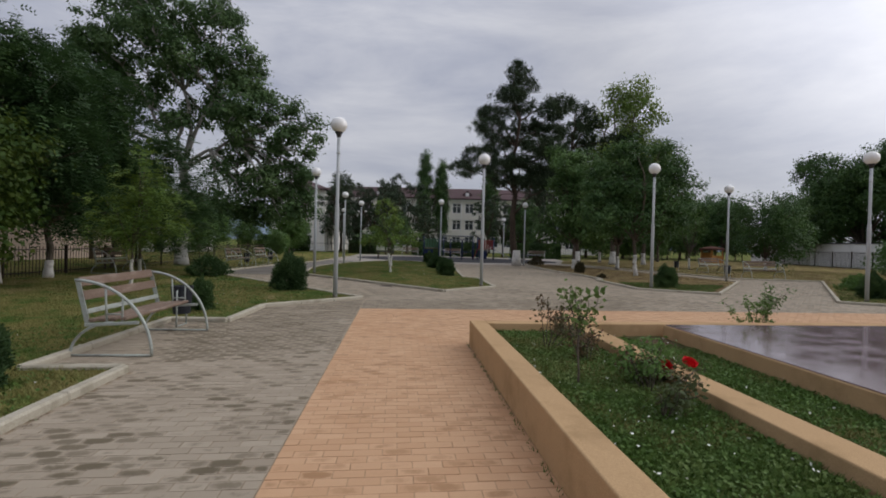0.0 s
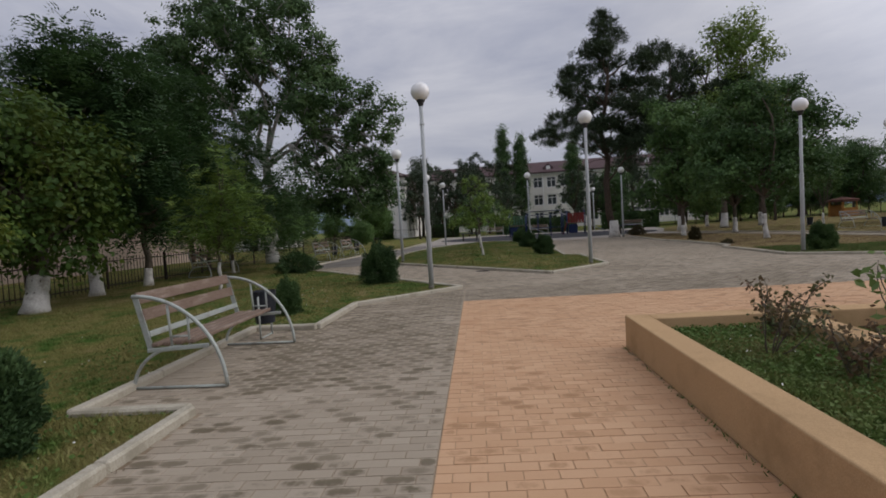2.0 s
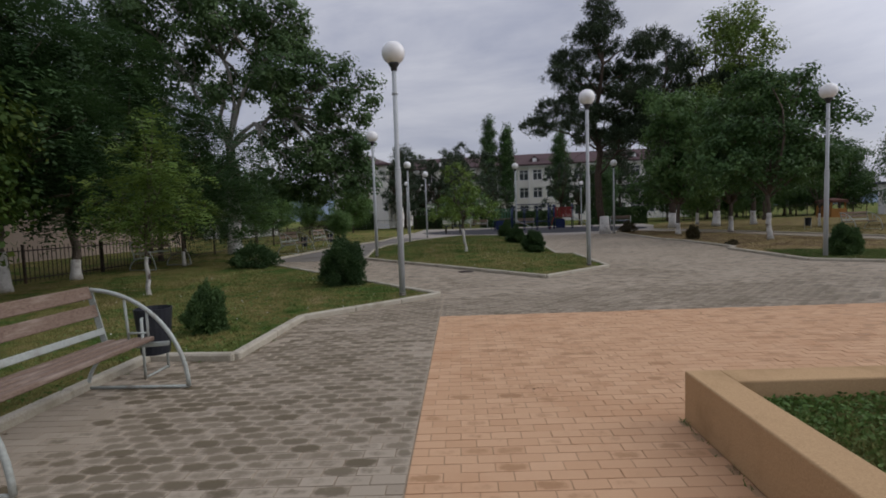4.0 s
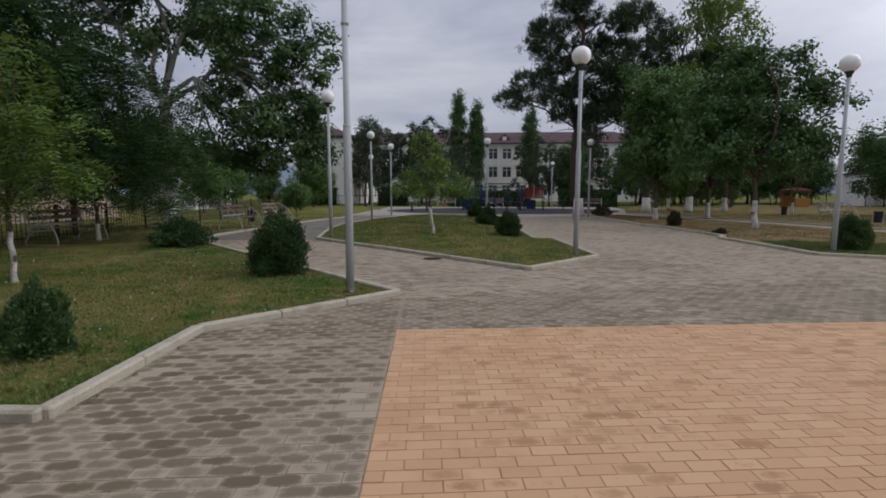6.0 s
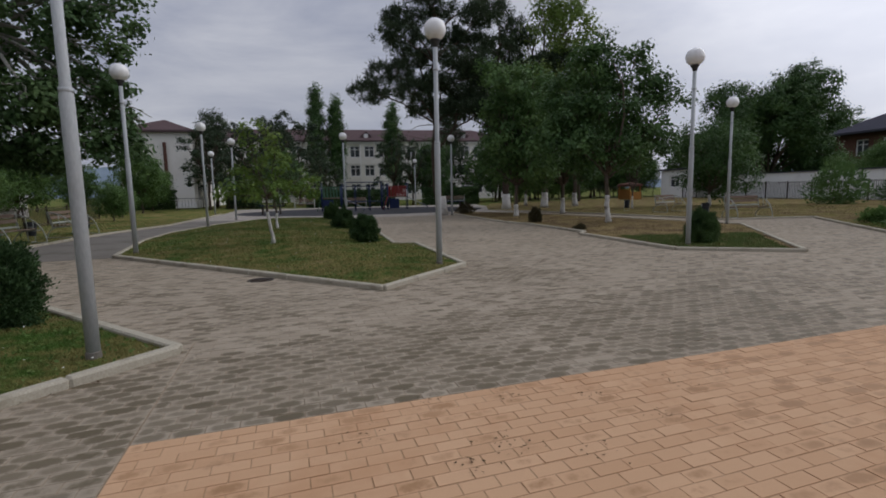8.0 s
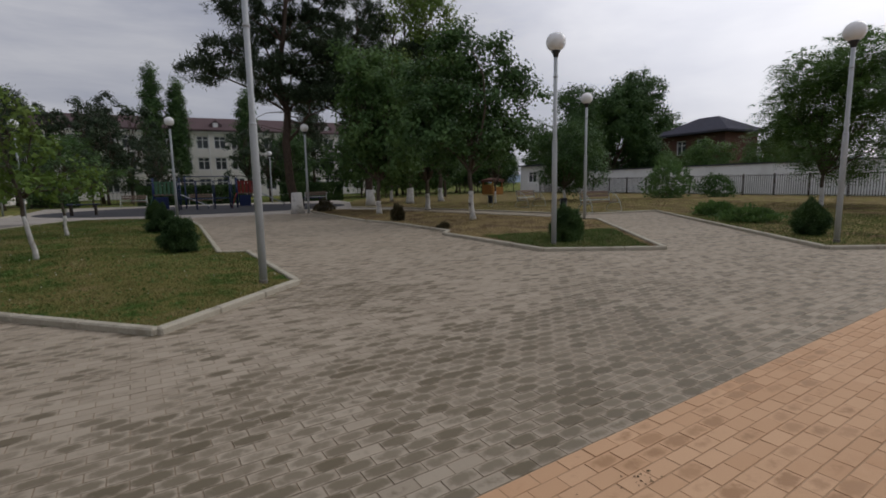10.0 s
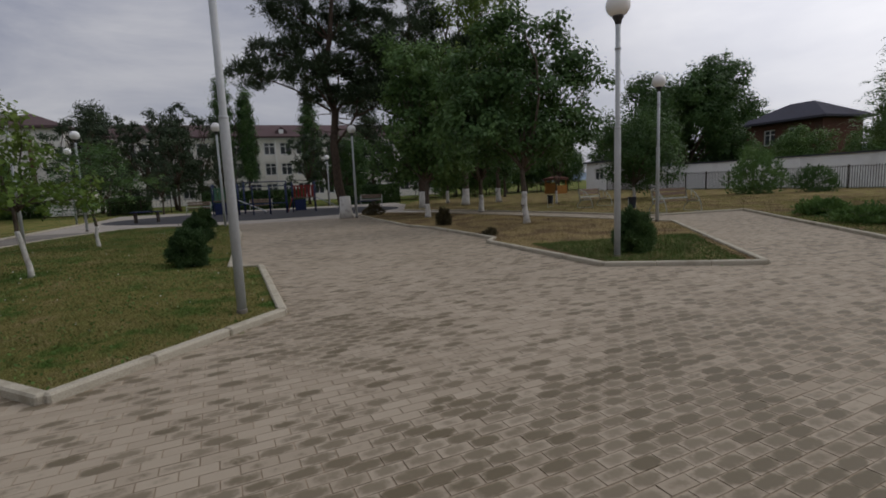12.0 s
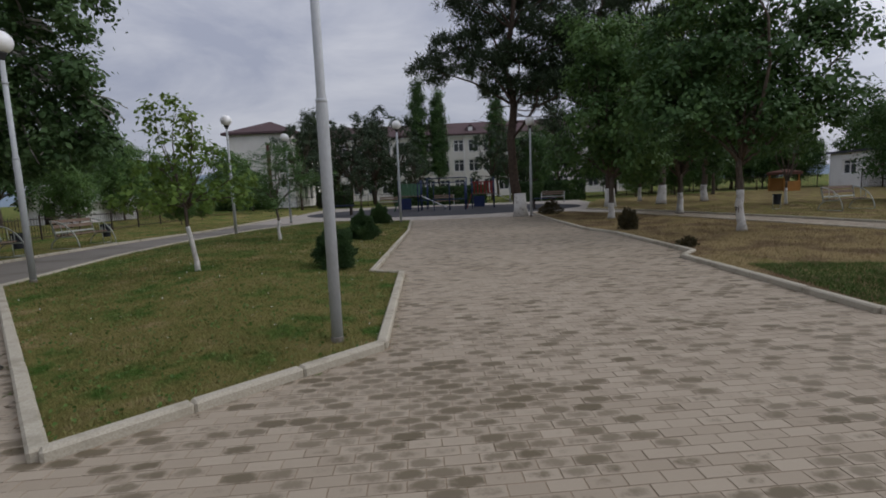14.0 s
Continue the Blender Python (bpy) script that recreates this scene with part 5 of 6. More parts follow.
def annex():
    root = thing("school_annex", pose(0, 70, 0), "cream two-storey school hall with a maroon hipped roof", "school hall")
    block("front_wall", root, -24.3, -16.6, 0, 0.4, 0, 8.75, M_WALL_S)
    block("plinth", root, -24.4, -16.5, -0.08, 0, 0, 0.7, M_WALL_W)
    block("west_wall", root, -24.3, -23.9, 0.4, 17, 0, 8.75, M_WALL_S)
    block("back_wall", root, -23.9, -17.0, 16.6, 17, 0, 8.75, M_WALL_S)
    # east side: piers between tall dark windows
    y = 0.4
    for k in range(8):
        block("pier", root, -17.0, -16.6, y, y + 1.1, 0, 8.75, M_WALL_S)
        if k < 7:
            for z0, z1 in ((0, 0.9), (3.3, 4.4), (8.0, 8.75)):
                block("spandrel", root, -17.0, -16.62, y + 1.1, y + 2.15, z0, z1, M_WALL_S)
            for z0, z1 in ((0.9, 3.3), (4.4, 8.0)):
                block("window", root, -16.9, -16.82, y + 1.1, y + 2.15, z0, z1, M_GLASS, "tall dark window")
        y += 2.15
    hip_roof(root, -24.3, -16.6, 0, 17, 8.97, 1.7, 0.5, M_ROOF, "y")
    block("chimney_pipe", root, -19.55, -19.25, -0.35, -0.05, 0.0, 7.6, M_BRICK, "rusty brown flue pipe")


annex()


def west_building():
    root = thing("west_building", pose(0, 0, 0), "single-storey brown rendered building behind the fence", "building")
    m = pose(-21.5, 0, 0, 0, 0, 90)
    holder = part("east_wall", mesh_of("east_wall", [(0, 0, 0)], [], M_WALL_L), root, "", m)
    z = facade(holder, -6, 17.5, 0, 1, 1.0, 3.2, 1.5, 1.5, 4.2, 0.4, M_WALL_L, "wall_face")
    block("north_face", root, -21.9, -21.5, 17.5, 33.5, 0, z, M_WALL_L)
    block("north_wall", root, -31.5, -21.9, 33.1, 33.5, 0, z, M_WALL_L)
    block("south_wall", root, -31.5, -21.9, -6, -5.6, 0, z, M_WALL_L)
    block("west_wall", root, -31.9, -31.5, -6, 33.5, 0, z, M_WALL_L)
    # added wall, coloured near-black as an unlit room
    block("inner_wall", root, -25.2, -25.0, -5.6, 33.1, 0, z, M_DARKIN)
    hip_roof(root, -31.9, -21.5, -6, 33.5, z + 0.22, 1.8, 0.4, M_ROOF_G, "y")


west_building()


def pale_house():
    root = thing("small_house", pose(-26.6, 46.5, -0.25), "small whitewashed house with a pale sheet gable roof", "house")
    block("front_wall", root, -2.2, 2.2, 0, 0.25, 0, 1.95, M_WALL_W)
    block("back_wall", root, -2.2, 2.2, 6.0, 6.25, 0, 1.95, M_WALL_W)
    block("side_wall", root, -2.2, -1.95, 0.25, 6.0, 0, 1.95, M_WALL_W)
    block("side_wall", root, 1.95, 2.2, 0.25, 6.0, 0, 1.95, M_WALL_W)
    part("gable", mesh_of("gable", [(-2.2, 0, 1.95), (2.2, 0, 1.95), (0, 0, 3.0), (-2.2, 0.25, 1.95), (2.2, 0.25, 1.95), (0, 0.25, 3.0)],
         [(0, 1, 2), (5, 4, 3), (0, 2, 5, 3), (1, 4, 5, 2), (0, 3, 4, 1)], M_WALL_W), root)
    for sgn in (-1, 1):
        v = [(sgn * x, y, z + dz) for dz in (0, 0.09) for x, y, z in ((2.6, -0.4, 1.76), (0, -0.4, 3.05), (0, 6.6, 3.05), (2.6, 6.6, 1.76))]
        part("roof_slope", mesh_of("roof_slope", v, [(0, 1, 2, 3), (7, 6, 5, 4), (0, 4, 5, 1), (1, 5, 6, 2), (2, 6, 7, 3), (3, 7, 4, 0)], M_SHEET), root, "pale grey sheet roof")
    block("door", root, -0.45, 0.45, -0.05, -0.003, 0, 1.85, M_DARKIN, "dark door")


pale_house()


def white_wall():
    root = thing("boundary_wall", pose(45.5, 0, 0), "long whitewashed masonry boundary wall with a dark coping", "wall", "", "structure")
    block("wall_body", root, 0, 0.35, -6, 60, 0, 2.65, M_WALL_W)
    block("coping", root, -0.12, 0.5, -6, 60, 2.655, 2.76, M_ROOF_G, "dark sheet coping")
    for y in np.arange(-4, 60, 6.4):
        block("pilaster", root, -0.05, -0.003, y, y + 0.4, 0, 2.62, M_WALL_W)


white_wall()


def shed():
    root = thing("shed", pose(43.2, 68.0, 0), "small white shed with a barred window and flat roof", "shed")
    m = pose(0, 0, 0, 0, 0, -90)
    hold = part("front_wall", mesh_of("front_wall", [(0, 0, 0)], [], M_WALL_W), root, "", pose(0, 0, 0, 0, 0, -90))
    facade(hold, 0.0, 5.4, 0, 1, 1.35, 3, 1.9, 1.5, 4.4, 0.3, M_WALL_W, "wall_face")
    block("side_wall", root, 0.3, 6, -0.3, 0.0, 0, 3.5, M_WALL_W)
    block("side_wall", root, 0.3, 6, -5.4, -5.1, 0, 3.5, M_WALL_W)
    # added wall inside the shed, interior shade put into its colour
    block("back_wall", root, 2.5, 2.7, -5.1, -0.3, 0, 3.5, M_DARKIN)
    block("roof", root, -0.3, 6.3, -5.7, 0.3, 3.56, 3.76, M_ROOF_G, "dark flat roof")


shed()


def brick_house():
    root = thing("brick_house", pose(64, 56.6, 0), "brick house with a grey hipped roof behind the wall", "house")
    m = part("west_wall", mesh_of("west_wall", [(0, 0, 0)], [], M_BRICK), root, "", pose(0, 0, 3.6, 0, 0, -90))
    facade(m, -4.9, 5.1, 0, 1, 1.2, 3, 1.6, 2.0, 3.2, 0.4, M_BRICK, "wall_face")
    block("base", root, 0, 7, -5.1, 4.9, 0, 3.6, M_BRICK)
    block("north_wall", root, 0.4, 7, 4.5, 4.9, 3.6, 7.5, M_BRICK)
    block("south_wall", root, 0.4, 7, -5.1, -4.7, 3.6, 7.5, M_BRICK)
    # added wall, its dark colour stands for the shaded room
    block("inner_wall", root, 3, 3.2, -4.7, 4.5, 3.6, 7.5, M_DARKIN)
    hip_roof(root, 0, 7, -5.1, 4.9, 7.8, 2.3, 0.9, M_ROOF_G, "y")


brick_house()


# ---- fences ----
def iron_fence(name, a, b, h, gap, label, thick=0.018):
    """Iron picket fence from a to b: posts, rails and pickets."""
    root = thing(name, pose(0, 0, 0), label, "fence", "", "structure")
    a, b = Vector((*a, 0)), Vector((*b, 0))
    d = b - a
    ang = math.degrees(math.atan2(d.y, d.x))
    for z in (0.14, h - 0.14):
        part("rail", box_mesh("rail", d.length, 0.03, 0.035, M_IRON, 0.004), root, "", pose((a.x + b.x) / 2, (a.y + b.y) / 2, z, 0, 0, ang))
    post = box_mesh("post", 0.06, 0.06, h + 0.05, M_IRON, 0.006)
    n = int(d.length / 2.4)
    for k in range(n + 1):
        p = a + d * (k / n)
        part("post", post, root, "", pose(p.x, p.y, 0, 0, 0, ang))
    picket = box_mesh("picket", thick, thick, h - 0.06, M_IRON, 0.004)
    m = int(d.length / gap)
    for k in range(m):
        p = a + d * ((k + 0.5) / m)
        part("picket", picket, root, "", pose(p.x, p.y, 0.05, 0, 0, ang))
    return root


iron_fence("fence_west", (-12.5, -6), (-12.9, 17.5), 1.05, 0.14, "black iron picket fence along the lawn")
iron_fence("fence_west_far", (-12.9, 17.5), (-15.5, 44), 1.05, 0.16, "black iron picket fence along the lawn")
iron_fence("fence_east", (42.0, 10), (42.0, 62), 1.75, 0.165, "tall black iron picket fence before the white wall", 0.032)
iron_fence("fence_north", (15, 62), (42, 68), 1.5, 0.26, "iron picket fence behind the lawn")
iron_fence("fence_school", (-16, 61.5), (6, 61.5), 1.3, 0.3, "iron picket fence before the school")


# ---- playground ----
def play_tower(x, y, rail_mat, body_mat, label, rz):
    root = thing("play_tower", pose(x, y, 0.01, 0, 0, rz), label, "play equipment", "playground equipment")
    for px in (-0.8, 0.8):
        for py in (-0.5, 0.5):
            part("post", tubes_mesh("post", [([(px, py, 0), (px, py, 2.2)], [0.038, 0.038])], body_mat, 8), root)
    part("deck", box_mesh("deck", 1.6, 1.0, 0.08, M_WOOD, 0.01), root, "", pose(0, 0, 1.0))
    for py in (-0.5, 0.5):
        part("rail", box_mesh("rail", 1.6, 0.05, 0.08, rail_mat, 0.01), root, "", pose(0, py, 1.85))
        for k in range(6):
            part("bar", box_mesh("bar", 0.10, 0.035, 0.82, rail_mat, 0.01), root, "", pose(-0.62 + k * 0.25, py, 1.06))
    part("side_panel", box_mesh("side_panel", 0.8, 0.05, 0.8, body_mat, 0.02), root, "", pose(-0.3, -0.52, 0.1))
    slide = part("slide", mesh_of("slide", [(0.85, -0.25, 1.05), (0.85, 0.25, 1.05), (2.6, 0.25, 0.2), (2.6, -0.25, 0.2), (0.85, -0.25, 0.99), (0.85, 0.25, 0.99), (2.6, 0.25, 0.14), (2.6, -0.25, 0.14)],
                 [(0, 1, 2, 3), (7, 6, 5, 4), (0, 3, 7, 4), (1, 5, 6, 2), (2, 6, 7, 3), (0, 4, 5, 1)], M_POLE), root, "grey metal slide chute")
    part("slide_leg", tubes_mesh("slide_leg", [([(2.5, 0, 0), (2.5, 0, 0.18)], [0.03, 0.03])], body_mat, 6), root)
    part("ladder", tubes_mesh("ladder", [([(-1.2, -0.2, 0), (-0.82, -0.2, 1.05)], [0.025] * 2), ([(-1.2, 0.2, 0), (-0.82, 0.2, 1.05)], [0.025] * 2)] +
         [([(-1.2 + 0.38 * k / 4, -0.2, 1.05 * k / 4), (-1.2 + 0.38 * k / 4, 0.2, 1.05 * k / 4)], [0.018] * 2) for k in range(1, 4)], rail_mat, 6), root)


play_tower(4.9, 48.6, M_RED, M_BLUE, "play tower with red rails, blue panels and a metal slide", 0)
play_tower(-0.4, 48.0, M_GREENP, M_BLUE, "play tower with pale green rails and dark blue panels", 0)


def swing_set():
    root = thing("swing_set", pose(2.2, 50.0, 0.01), "blue steel swing frame with two seats", "swing", "playground equipment")
    for x in (-1.5, 1.5):
        part("side_frame", tubes_mesh("side_frame", [([(x, -0.7, 0), (x, 0, 2.3)], [0.04] * 2), ([(x, 0.7, 0), (x, 0, 2.3)], [0.04] * 2)], M_BLUE, 8), root)
    part("top_bar", tubes_mesh("top_bar", [([(-1.55, 0, 2.3), (1.55, 0, 2.3)], [0.04] * 2)], M_BLUE, 8), root)
    for x in (-0.7, 0.7):
        s = part("swing_seat", box_mesh("swing_seat", 0.45, 0.2, 0.04, M_WOOD, 0.01), root, "", pose(x, 0, 0.5))
        part("chain", tubes_mesh("chain", [([(dx, 0, 0), (dx, 0, 1.8)], [0.01] * 2) for dx in (-0.2, 0.2)], M_IRON, 5), s)


swing_set()


def climbing_frame(x, y, rz):
    root = thing("climbing_frame", pose(x, y, 0.01, 0, 0, rz), "blue steel climbing frame with rungs", "climbing frame", "playground equipment")
    for px in (-1.6, -0.5, 0.6, 1.7):
        for py in (-0.45, 0.45):
            part("post", tubes_mesh("post", [([(px, py, 0), (px, py, 1.95)], [0.03, 0.03])], M_BLUE, 6), root)
    for py in (-0.45, 0.45):
        for z in (0.75, 1.93):
            part("rail", tubes_mesh("rail", [([(-1.6, py, z), (1.7, py, z)], [0.024, 0.024])], M_BLUE, 6), root)
    for k in range(12):
        part("rung", tubes_mesh("rung", [([(-1.5 + k * 0.28, -0.45, 1.93), (-1.5 + k * 0.28, 0.45, 1.93)], [0.018, 0.018])], M_POLE, 6), root)


climbing_frame(1.9, 46.6, 4)


def spring_bench(x, y):
    root = thing("picnic_table", pose(x, y, 0.01), "small blue slatted playground table", "table", "playground equipment")
    for k in range(4):
        part("slat", box_mesh("slat", 1.6, 0.14, 0.04, M_BLUE, 0.006), root, "", pose(0, -0.27 + 0.18 * k, 0.62))
    for px in (-0.6, 0.6):
        part("leg", box_mesh("leg", 0.07, 0.6, 0.62, M_IRON, 0.01), root, "", pose(px, 0, 0))


spring_bench(-4.6, 44.5)
spring_bench(8.6, 44.0)


def ochre_booth():
    root = thing("playhouse", pose(33.6, 60.2, 0.03, 0, 0, 10), "ochre wooden playhouse with a red-brown roof beyond the lawn", "playhouse")
    block("wall", root, -0.8, 0.8, -1.0, -0.92, 0, 0.9, M_YELLOW)
    block("wall", root, -0.8, 0.8, 0.92, 1.0, 0, 1.2, M_YELLOW)
    for x in (-0.8, 0.7):
        for y in (-0.9, 0.8):
            block("post", root, x, x + 0.1, y, y + 0.1, 0, 1.55, M_YELLOW)
    hip_roof(root, -0.8, 0.8, -1.0, 1.0, 1.77, 0.25, 0.1, M_BRICK, "y")


ochre_booth()


# ---- far distance, cable, standpipe ----
def hills():
    verts, faces = [], []
    n = 90
    for k in range(n + 1):
        a = math.radians(-70 + 230 * k / n)
        h = 34 + 40 * noise.noise(Vector((k * 0.11, 2.0, 0))) + 12 * noise.noise(Vector((k * 0.4, 7.0, 0))) + 30 * max(0, math.sin((k - 55) * 0.12))
        c, s = math.cos(a), math.sin(a)
        verts += [(1200 * c, 1200 * s, -1), (1320 * c, 1320 * s, max(12, h)), (1500 * c, 1500 * s, -1)]
        if k:
            o = (k - 1) * 3
            faces += [(o, o + 3, o + 4, o + 1), (o + 1, o + 4, o + 5, o + 2)]
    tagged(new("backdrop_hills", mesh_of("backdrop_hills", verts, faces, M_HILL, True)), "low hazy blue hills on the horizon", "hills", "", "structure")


hills()
cable = thing("power_cable", pose(0, 0, 0), "thin black overhead power cable", "cable")
for dx in (0.0, 0.25):
    part("wire", tubes_mesh("wire", [([(-20 + dx, 2 + k * 2.2, 11.6 - 0.255 * (k * 2.2) + 0.004 * (k * 2.2) ** 2) for k in range(13)], [0.014] * 13)], M_COLLAR, 5), cable)
for x, y, h in ((-20.0, 1.9, 11.9), (-20.0, 28.5, 8.0)):
    pole = thing("cable_pole", pose(x, y, 0), "grey wooden power pole", "pole")
    part("shaft", tubes_mesh("shaft", [([(0, 0, 0), (0, 0, h)], [0.13, 0.09])], M_BARK, 8), pole)
    part("cross_arm", box_mesh("cross_arm", 0.9, 0.09, 0.1, M_BARK, 0.01), pole, "", pose(0, 0, h - 0.35))

tap = thing("standpipe", pose(-11.6, 8.8, 0.03, 0, 0, -30), "white painted standpipe tap in the grass", "standpipe")
part("pipe", tubes_mesh("pipe", [([(0, 0, 0), (0, 0, 0.32), (0.03, 0, 0.37), (0.09, 0, 0.37), (0.10, 0, 0.33)], [0.025] * 5)], M_LIME, 8), tap)
part("valve", box_mesh("valve", 0.07, 0.05, 0.04, M_LIME, 0.01), tap, "", pose(0.03, 0, 0.37))


# ---- roses in the planter ----
def rose_bush(a, b, w, h, seed, blooms=(), leafy=1.0, mat=None, label="thorny rose bush with dark leaves in the planter"):
    rng = np.random.default_rng(seed)
    x, y = planter_point(a, b)
    root = thing("rose_bush", pose(x, y, 0.23), label, "rose bush", "planter roses")
    runs, tips = [], []
    for k in range(8):
        q = unit(rng, 1)[0]
        end = (q[0] * w / 2, q[1] * w / 2, h * (0.6 + 0.4 * rng.random()))
        p, r = limb(rng, (q[0] * 0.04, q[1] * 0.04, -0.03), end, 0.006, 0.003, 0.10, 6)
        runs.append((p, r))
        tips += [np.array(v) for v in p[2:]]
        for _ in range(2):
            j = rng.integers(2, 5)
            e2 = Vector(p[j]) + Vector(unit(rng, 1)[0]) * 0.22 * h + Vector((0, 0, 0.1 * h))
            p2, r2 = limb(rng, p[j], e2, 0.005, 0.003, 0.1, 4)
            runs.append((p2, r2))
            tips += [np.array(v) for v in p2[1:]]
    part("branchwork", tubes_mesh("branchwork", runs, M_BARK, 6), root, "thin thorny stems")
    pts = np.array(tips)
    outs = unit(rng, len(pts))
    part("foliage", quads_mesh("foliage", broad_leaves(rng, pts, outs, int(6 * leafy) + 1, 0.045, 0.046, 0.6), mat or L_ROSE), root)
    for dx, dy, dz in blooms:
        v, f = [], []
        for ring in range(4):
            for k in range(6):
                a0 = k * math.pi / 3 + ring * 0.5
                r, z = 0.016 + 0.017 * ring, 0.045 - 0.010 * ring
                c = Vector((math.cos(a0), math.sin(a0), 0))
                s = Vector((-math.sin(a0), math.cos(a0), 0)) * (0.018 + 0.009 * ring)
                o = len(v)
                v += [c * r * 0.6 - s + Vector((0, 0, -0.02)), c * r * 0.6 + s + Vector((0, 0, -0.02)), c * r + s * 0.9 + Vector((0, 0, z)), c * r - s * 0.9 + Vector((0, 0, z))]
                f.append((o, o + 1, o + 2, o + 3))
        bl = part("bloom", mesh_of("bloom", v, f, M_PETAL), root, "red rose bloom", pose(dx, dy, dz, 25, 10, 0))
    return root


rose_bush(0.80, -1.30, 0.85, 0.66, 101, leafy=0.8)
rose_bush(1.25, -0.75, 0.40, 0.30, 103, leafy=0.6)
rose_bush(0.95, -3.75, 0.75, 0.36, 108, leafy=0.7)
rose_bush(1.05, -2.0, 0.55, 0.42, 104, leafy=0.5)
rose_bush(1.18, -3.15, 0.66, 0.50, 105, leafy=1.3, mat=L_MID)
rose_bush(1.30, -2.95, 0.5, 0.26, 106, blooms=[(0.12, -0.02, 0.20), (0.36, 0.02, 0.22)])
rose_bush(4.9, 0.35, 1.0, 0.90, 107, leafy=2.2, mat=L_MID, label="leafy green rose bush beside the plinth").location.z = 0.0


def standard_rose(a, b, h, seed):
    """A rose grown as a small tree: one bare stem, and a loose head of leaves."""
    rng = np.random.default_rng(seed)
    x, y = planter_point(a, b)
    root = thing("standard_rose", pose(x, y, 0.23), "rose on one bare stem with a loose leafy head", "rose bush", "planter roses")
    stem, radii = limb(rng, (0, 0, -0.03), (0.01, 0.02, h * 0.62), 0.011, 0.008, 0.03, 6)
    runs, tips = [(stem, radii)], []
    for k in range(9):
        w = k * 2.4
        end = Vector((math.cos(w) * 0.17, math.sin(w) * 0.17, h * (0.56 + 0.44 * rng.random())))
        q, r = limb(rng, stem[-1 if k % 2 else -2], end, 0.005, 0.002, 0.12, 5)
        runs.append((q, r))
        tips += [np.array(v) for v in q[1:]]
    part("branchwork", tubes_mesh("branchwork", runs, M_BARK, 6), root, "thin thorny stem")
    pts = np.array(tips)
    part("foliage", quads_mesh("foliage", broad_leaves(rng, pts, unit(rng, len(pts)), 5, 0.04, 0.058, 0.62), L_WEED), root)


standard_rose(0.61, -2.91, 0.93, 121)


# ---- grass blades, fallen petals ----
def blades(name, poly, n, z, h, material, label, seed, box=None, rise=0.0):
    rng = np.random.default_rng(seed)
    xs, ys = [p[0] for p in poly], [p[1] for p in poly]
    x0, x1, y0, y1 = box or (min(xs), max(xs), min(ys), max(ys))
    px, py = rng.uniform(x0, x1, n), rng.uniform(y0, y1, n)
    ok = inside(poly, px, py)
    px, py = px[ok], py[ok]
    k = len(px)
    a = rng.random(k) * 6.283
    clump = 0.5 + 0.5 * np.sin(px * 3.1 + np.sin(py * 2.3) * 2) * np.sin(py * 2.7 + np.cos(px * 1.9) * 2)
    hh = h * (0.45 + 0.7 * rng.random(k)) * (0.6 + 0.8 * clump)
    w = 0.0032 + 0.0036 * rng.random(k)
    base = np.stack([px, py, z + (swell(poly, rise, px, py) if rise else np.zeros(k))], 1)
    s = np.stack([np.cos(a), np.sin(a), np.zeros(k)], 1) * w[:, None]
    b = rng.random(k) * 6.283
    lean = np.stack([np.cos(b) * hh * 0.7, np.sin(b) * hh * 0.7, hh], 1)
    v = np.empty((k, 3, 3))
    v[:, 0], v[:, 1], v[:, 2] = base - s, base + s, base + lean
    return tagged(new(name, quads_mesh(name, v.reshape(-1, 3), material, 3)), label, "grass", "", "stuff")


blades("grass", LEFT_LAWN, 260000, 0.033, 0.042, M_BLADE, "short patchy lawn grass", 201, (-10.5, -1.1, 0.5, 20))
blades("grass", LEFT_LAWN, 50000, 0.033, 0.075, M_BLADE, "short patchy lawn grass", 205, (-20, -8.5, 4, 40))
blades("grass", ISLAND, 260000, 0.033, 0.042, M_BLADE, "short patchy island grass", 202, None, 0.16)
blades("grass", RIGHT_BED, 90000, 0.033, 0.055, M_BLADE_DRY, "short straw-coloured grass", 203)
blades("grass", [(8.2, 17.6), (10.2, 16.5), (12.6, 20.0), (8.4, 20.6)], 40000, 0.033, 0.06, M_BLADE_G, "short green grass at the bed's tip", 206)
blades("grass", EAST_LAWN, 80000, 0.03, 0.06, M_BLADE_E, "short straw-coloured grass", 204, (12.8, 32, 10, 40))
blades("grass", [(13.1, 14.6), (24, 8.8), (24, 21), (18.5, 21.8)], 50000, 0.03, 0.06, M_BLADE_G, "short green grass beside the path", 207)
blades("weeds", [planter_point(0.26, -10), planter_point(1.44, -10), planter_point(1.44, -0.26), planter_point(0.26, -0.26)], 100000, 0.235, 0.04, M_BLADE_P, "low green weeds in the planter", 208)
blades("weeds", [planter_point(1.76, -10), planter_point(2.86, -10), planter_point(2.86, -0.3), planter_point(1.76, -0.3)], 80000, 0.165, 0.04, M_BLADE_P, "low green weeds in the planter", 209)

blades("weeds", [planter_point(-0.045, -8), planter_point(-0.004, -8), planter_point(-0.004, 0.02), planter_point(-0.045, 0.02)], 5200, -0.002, 0.035, M_BLADE_G, "small weeds along the wall foot", 210)


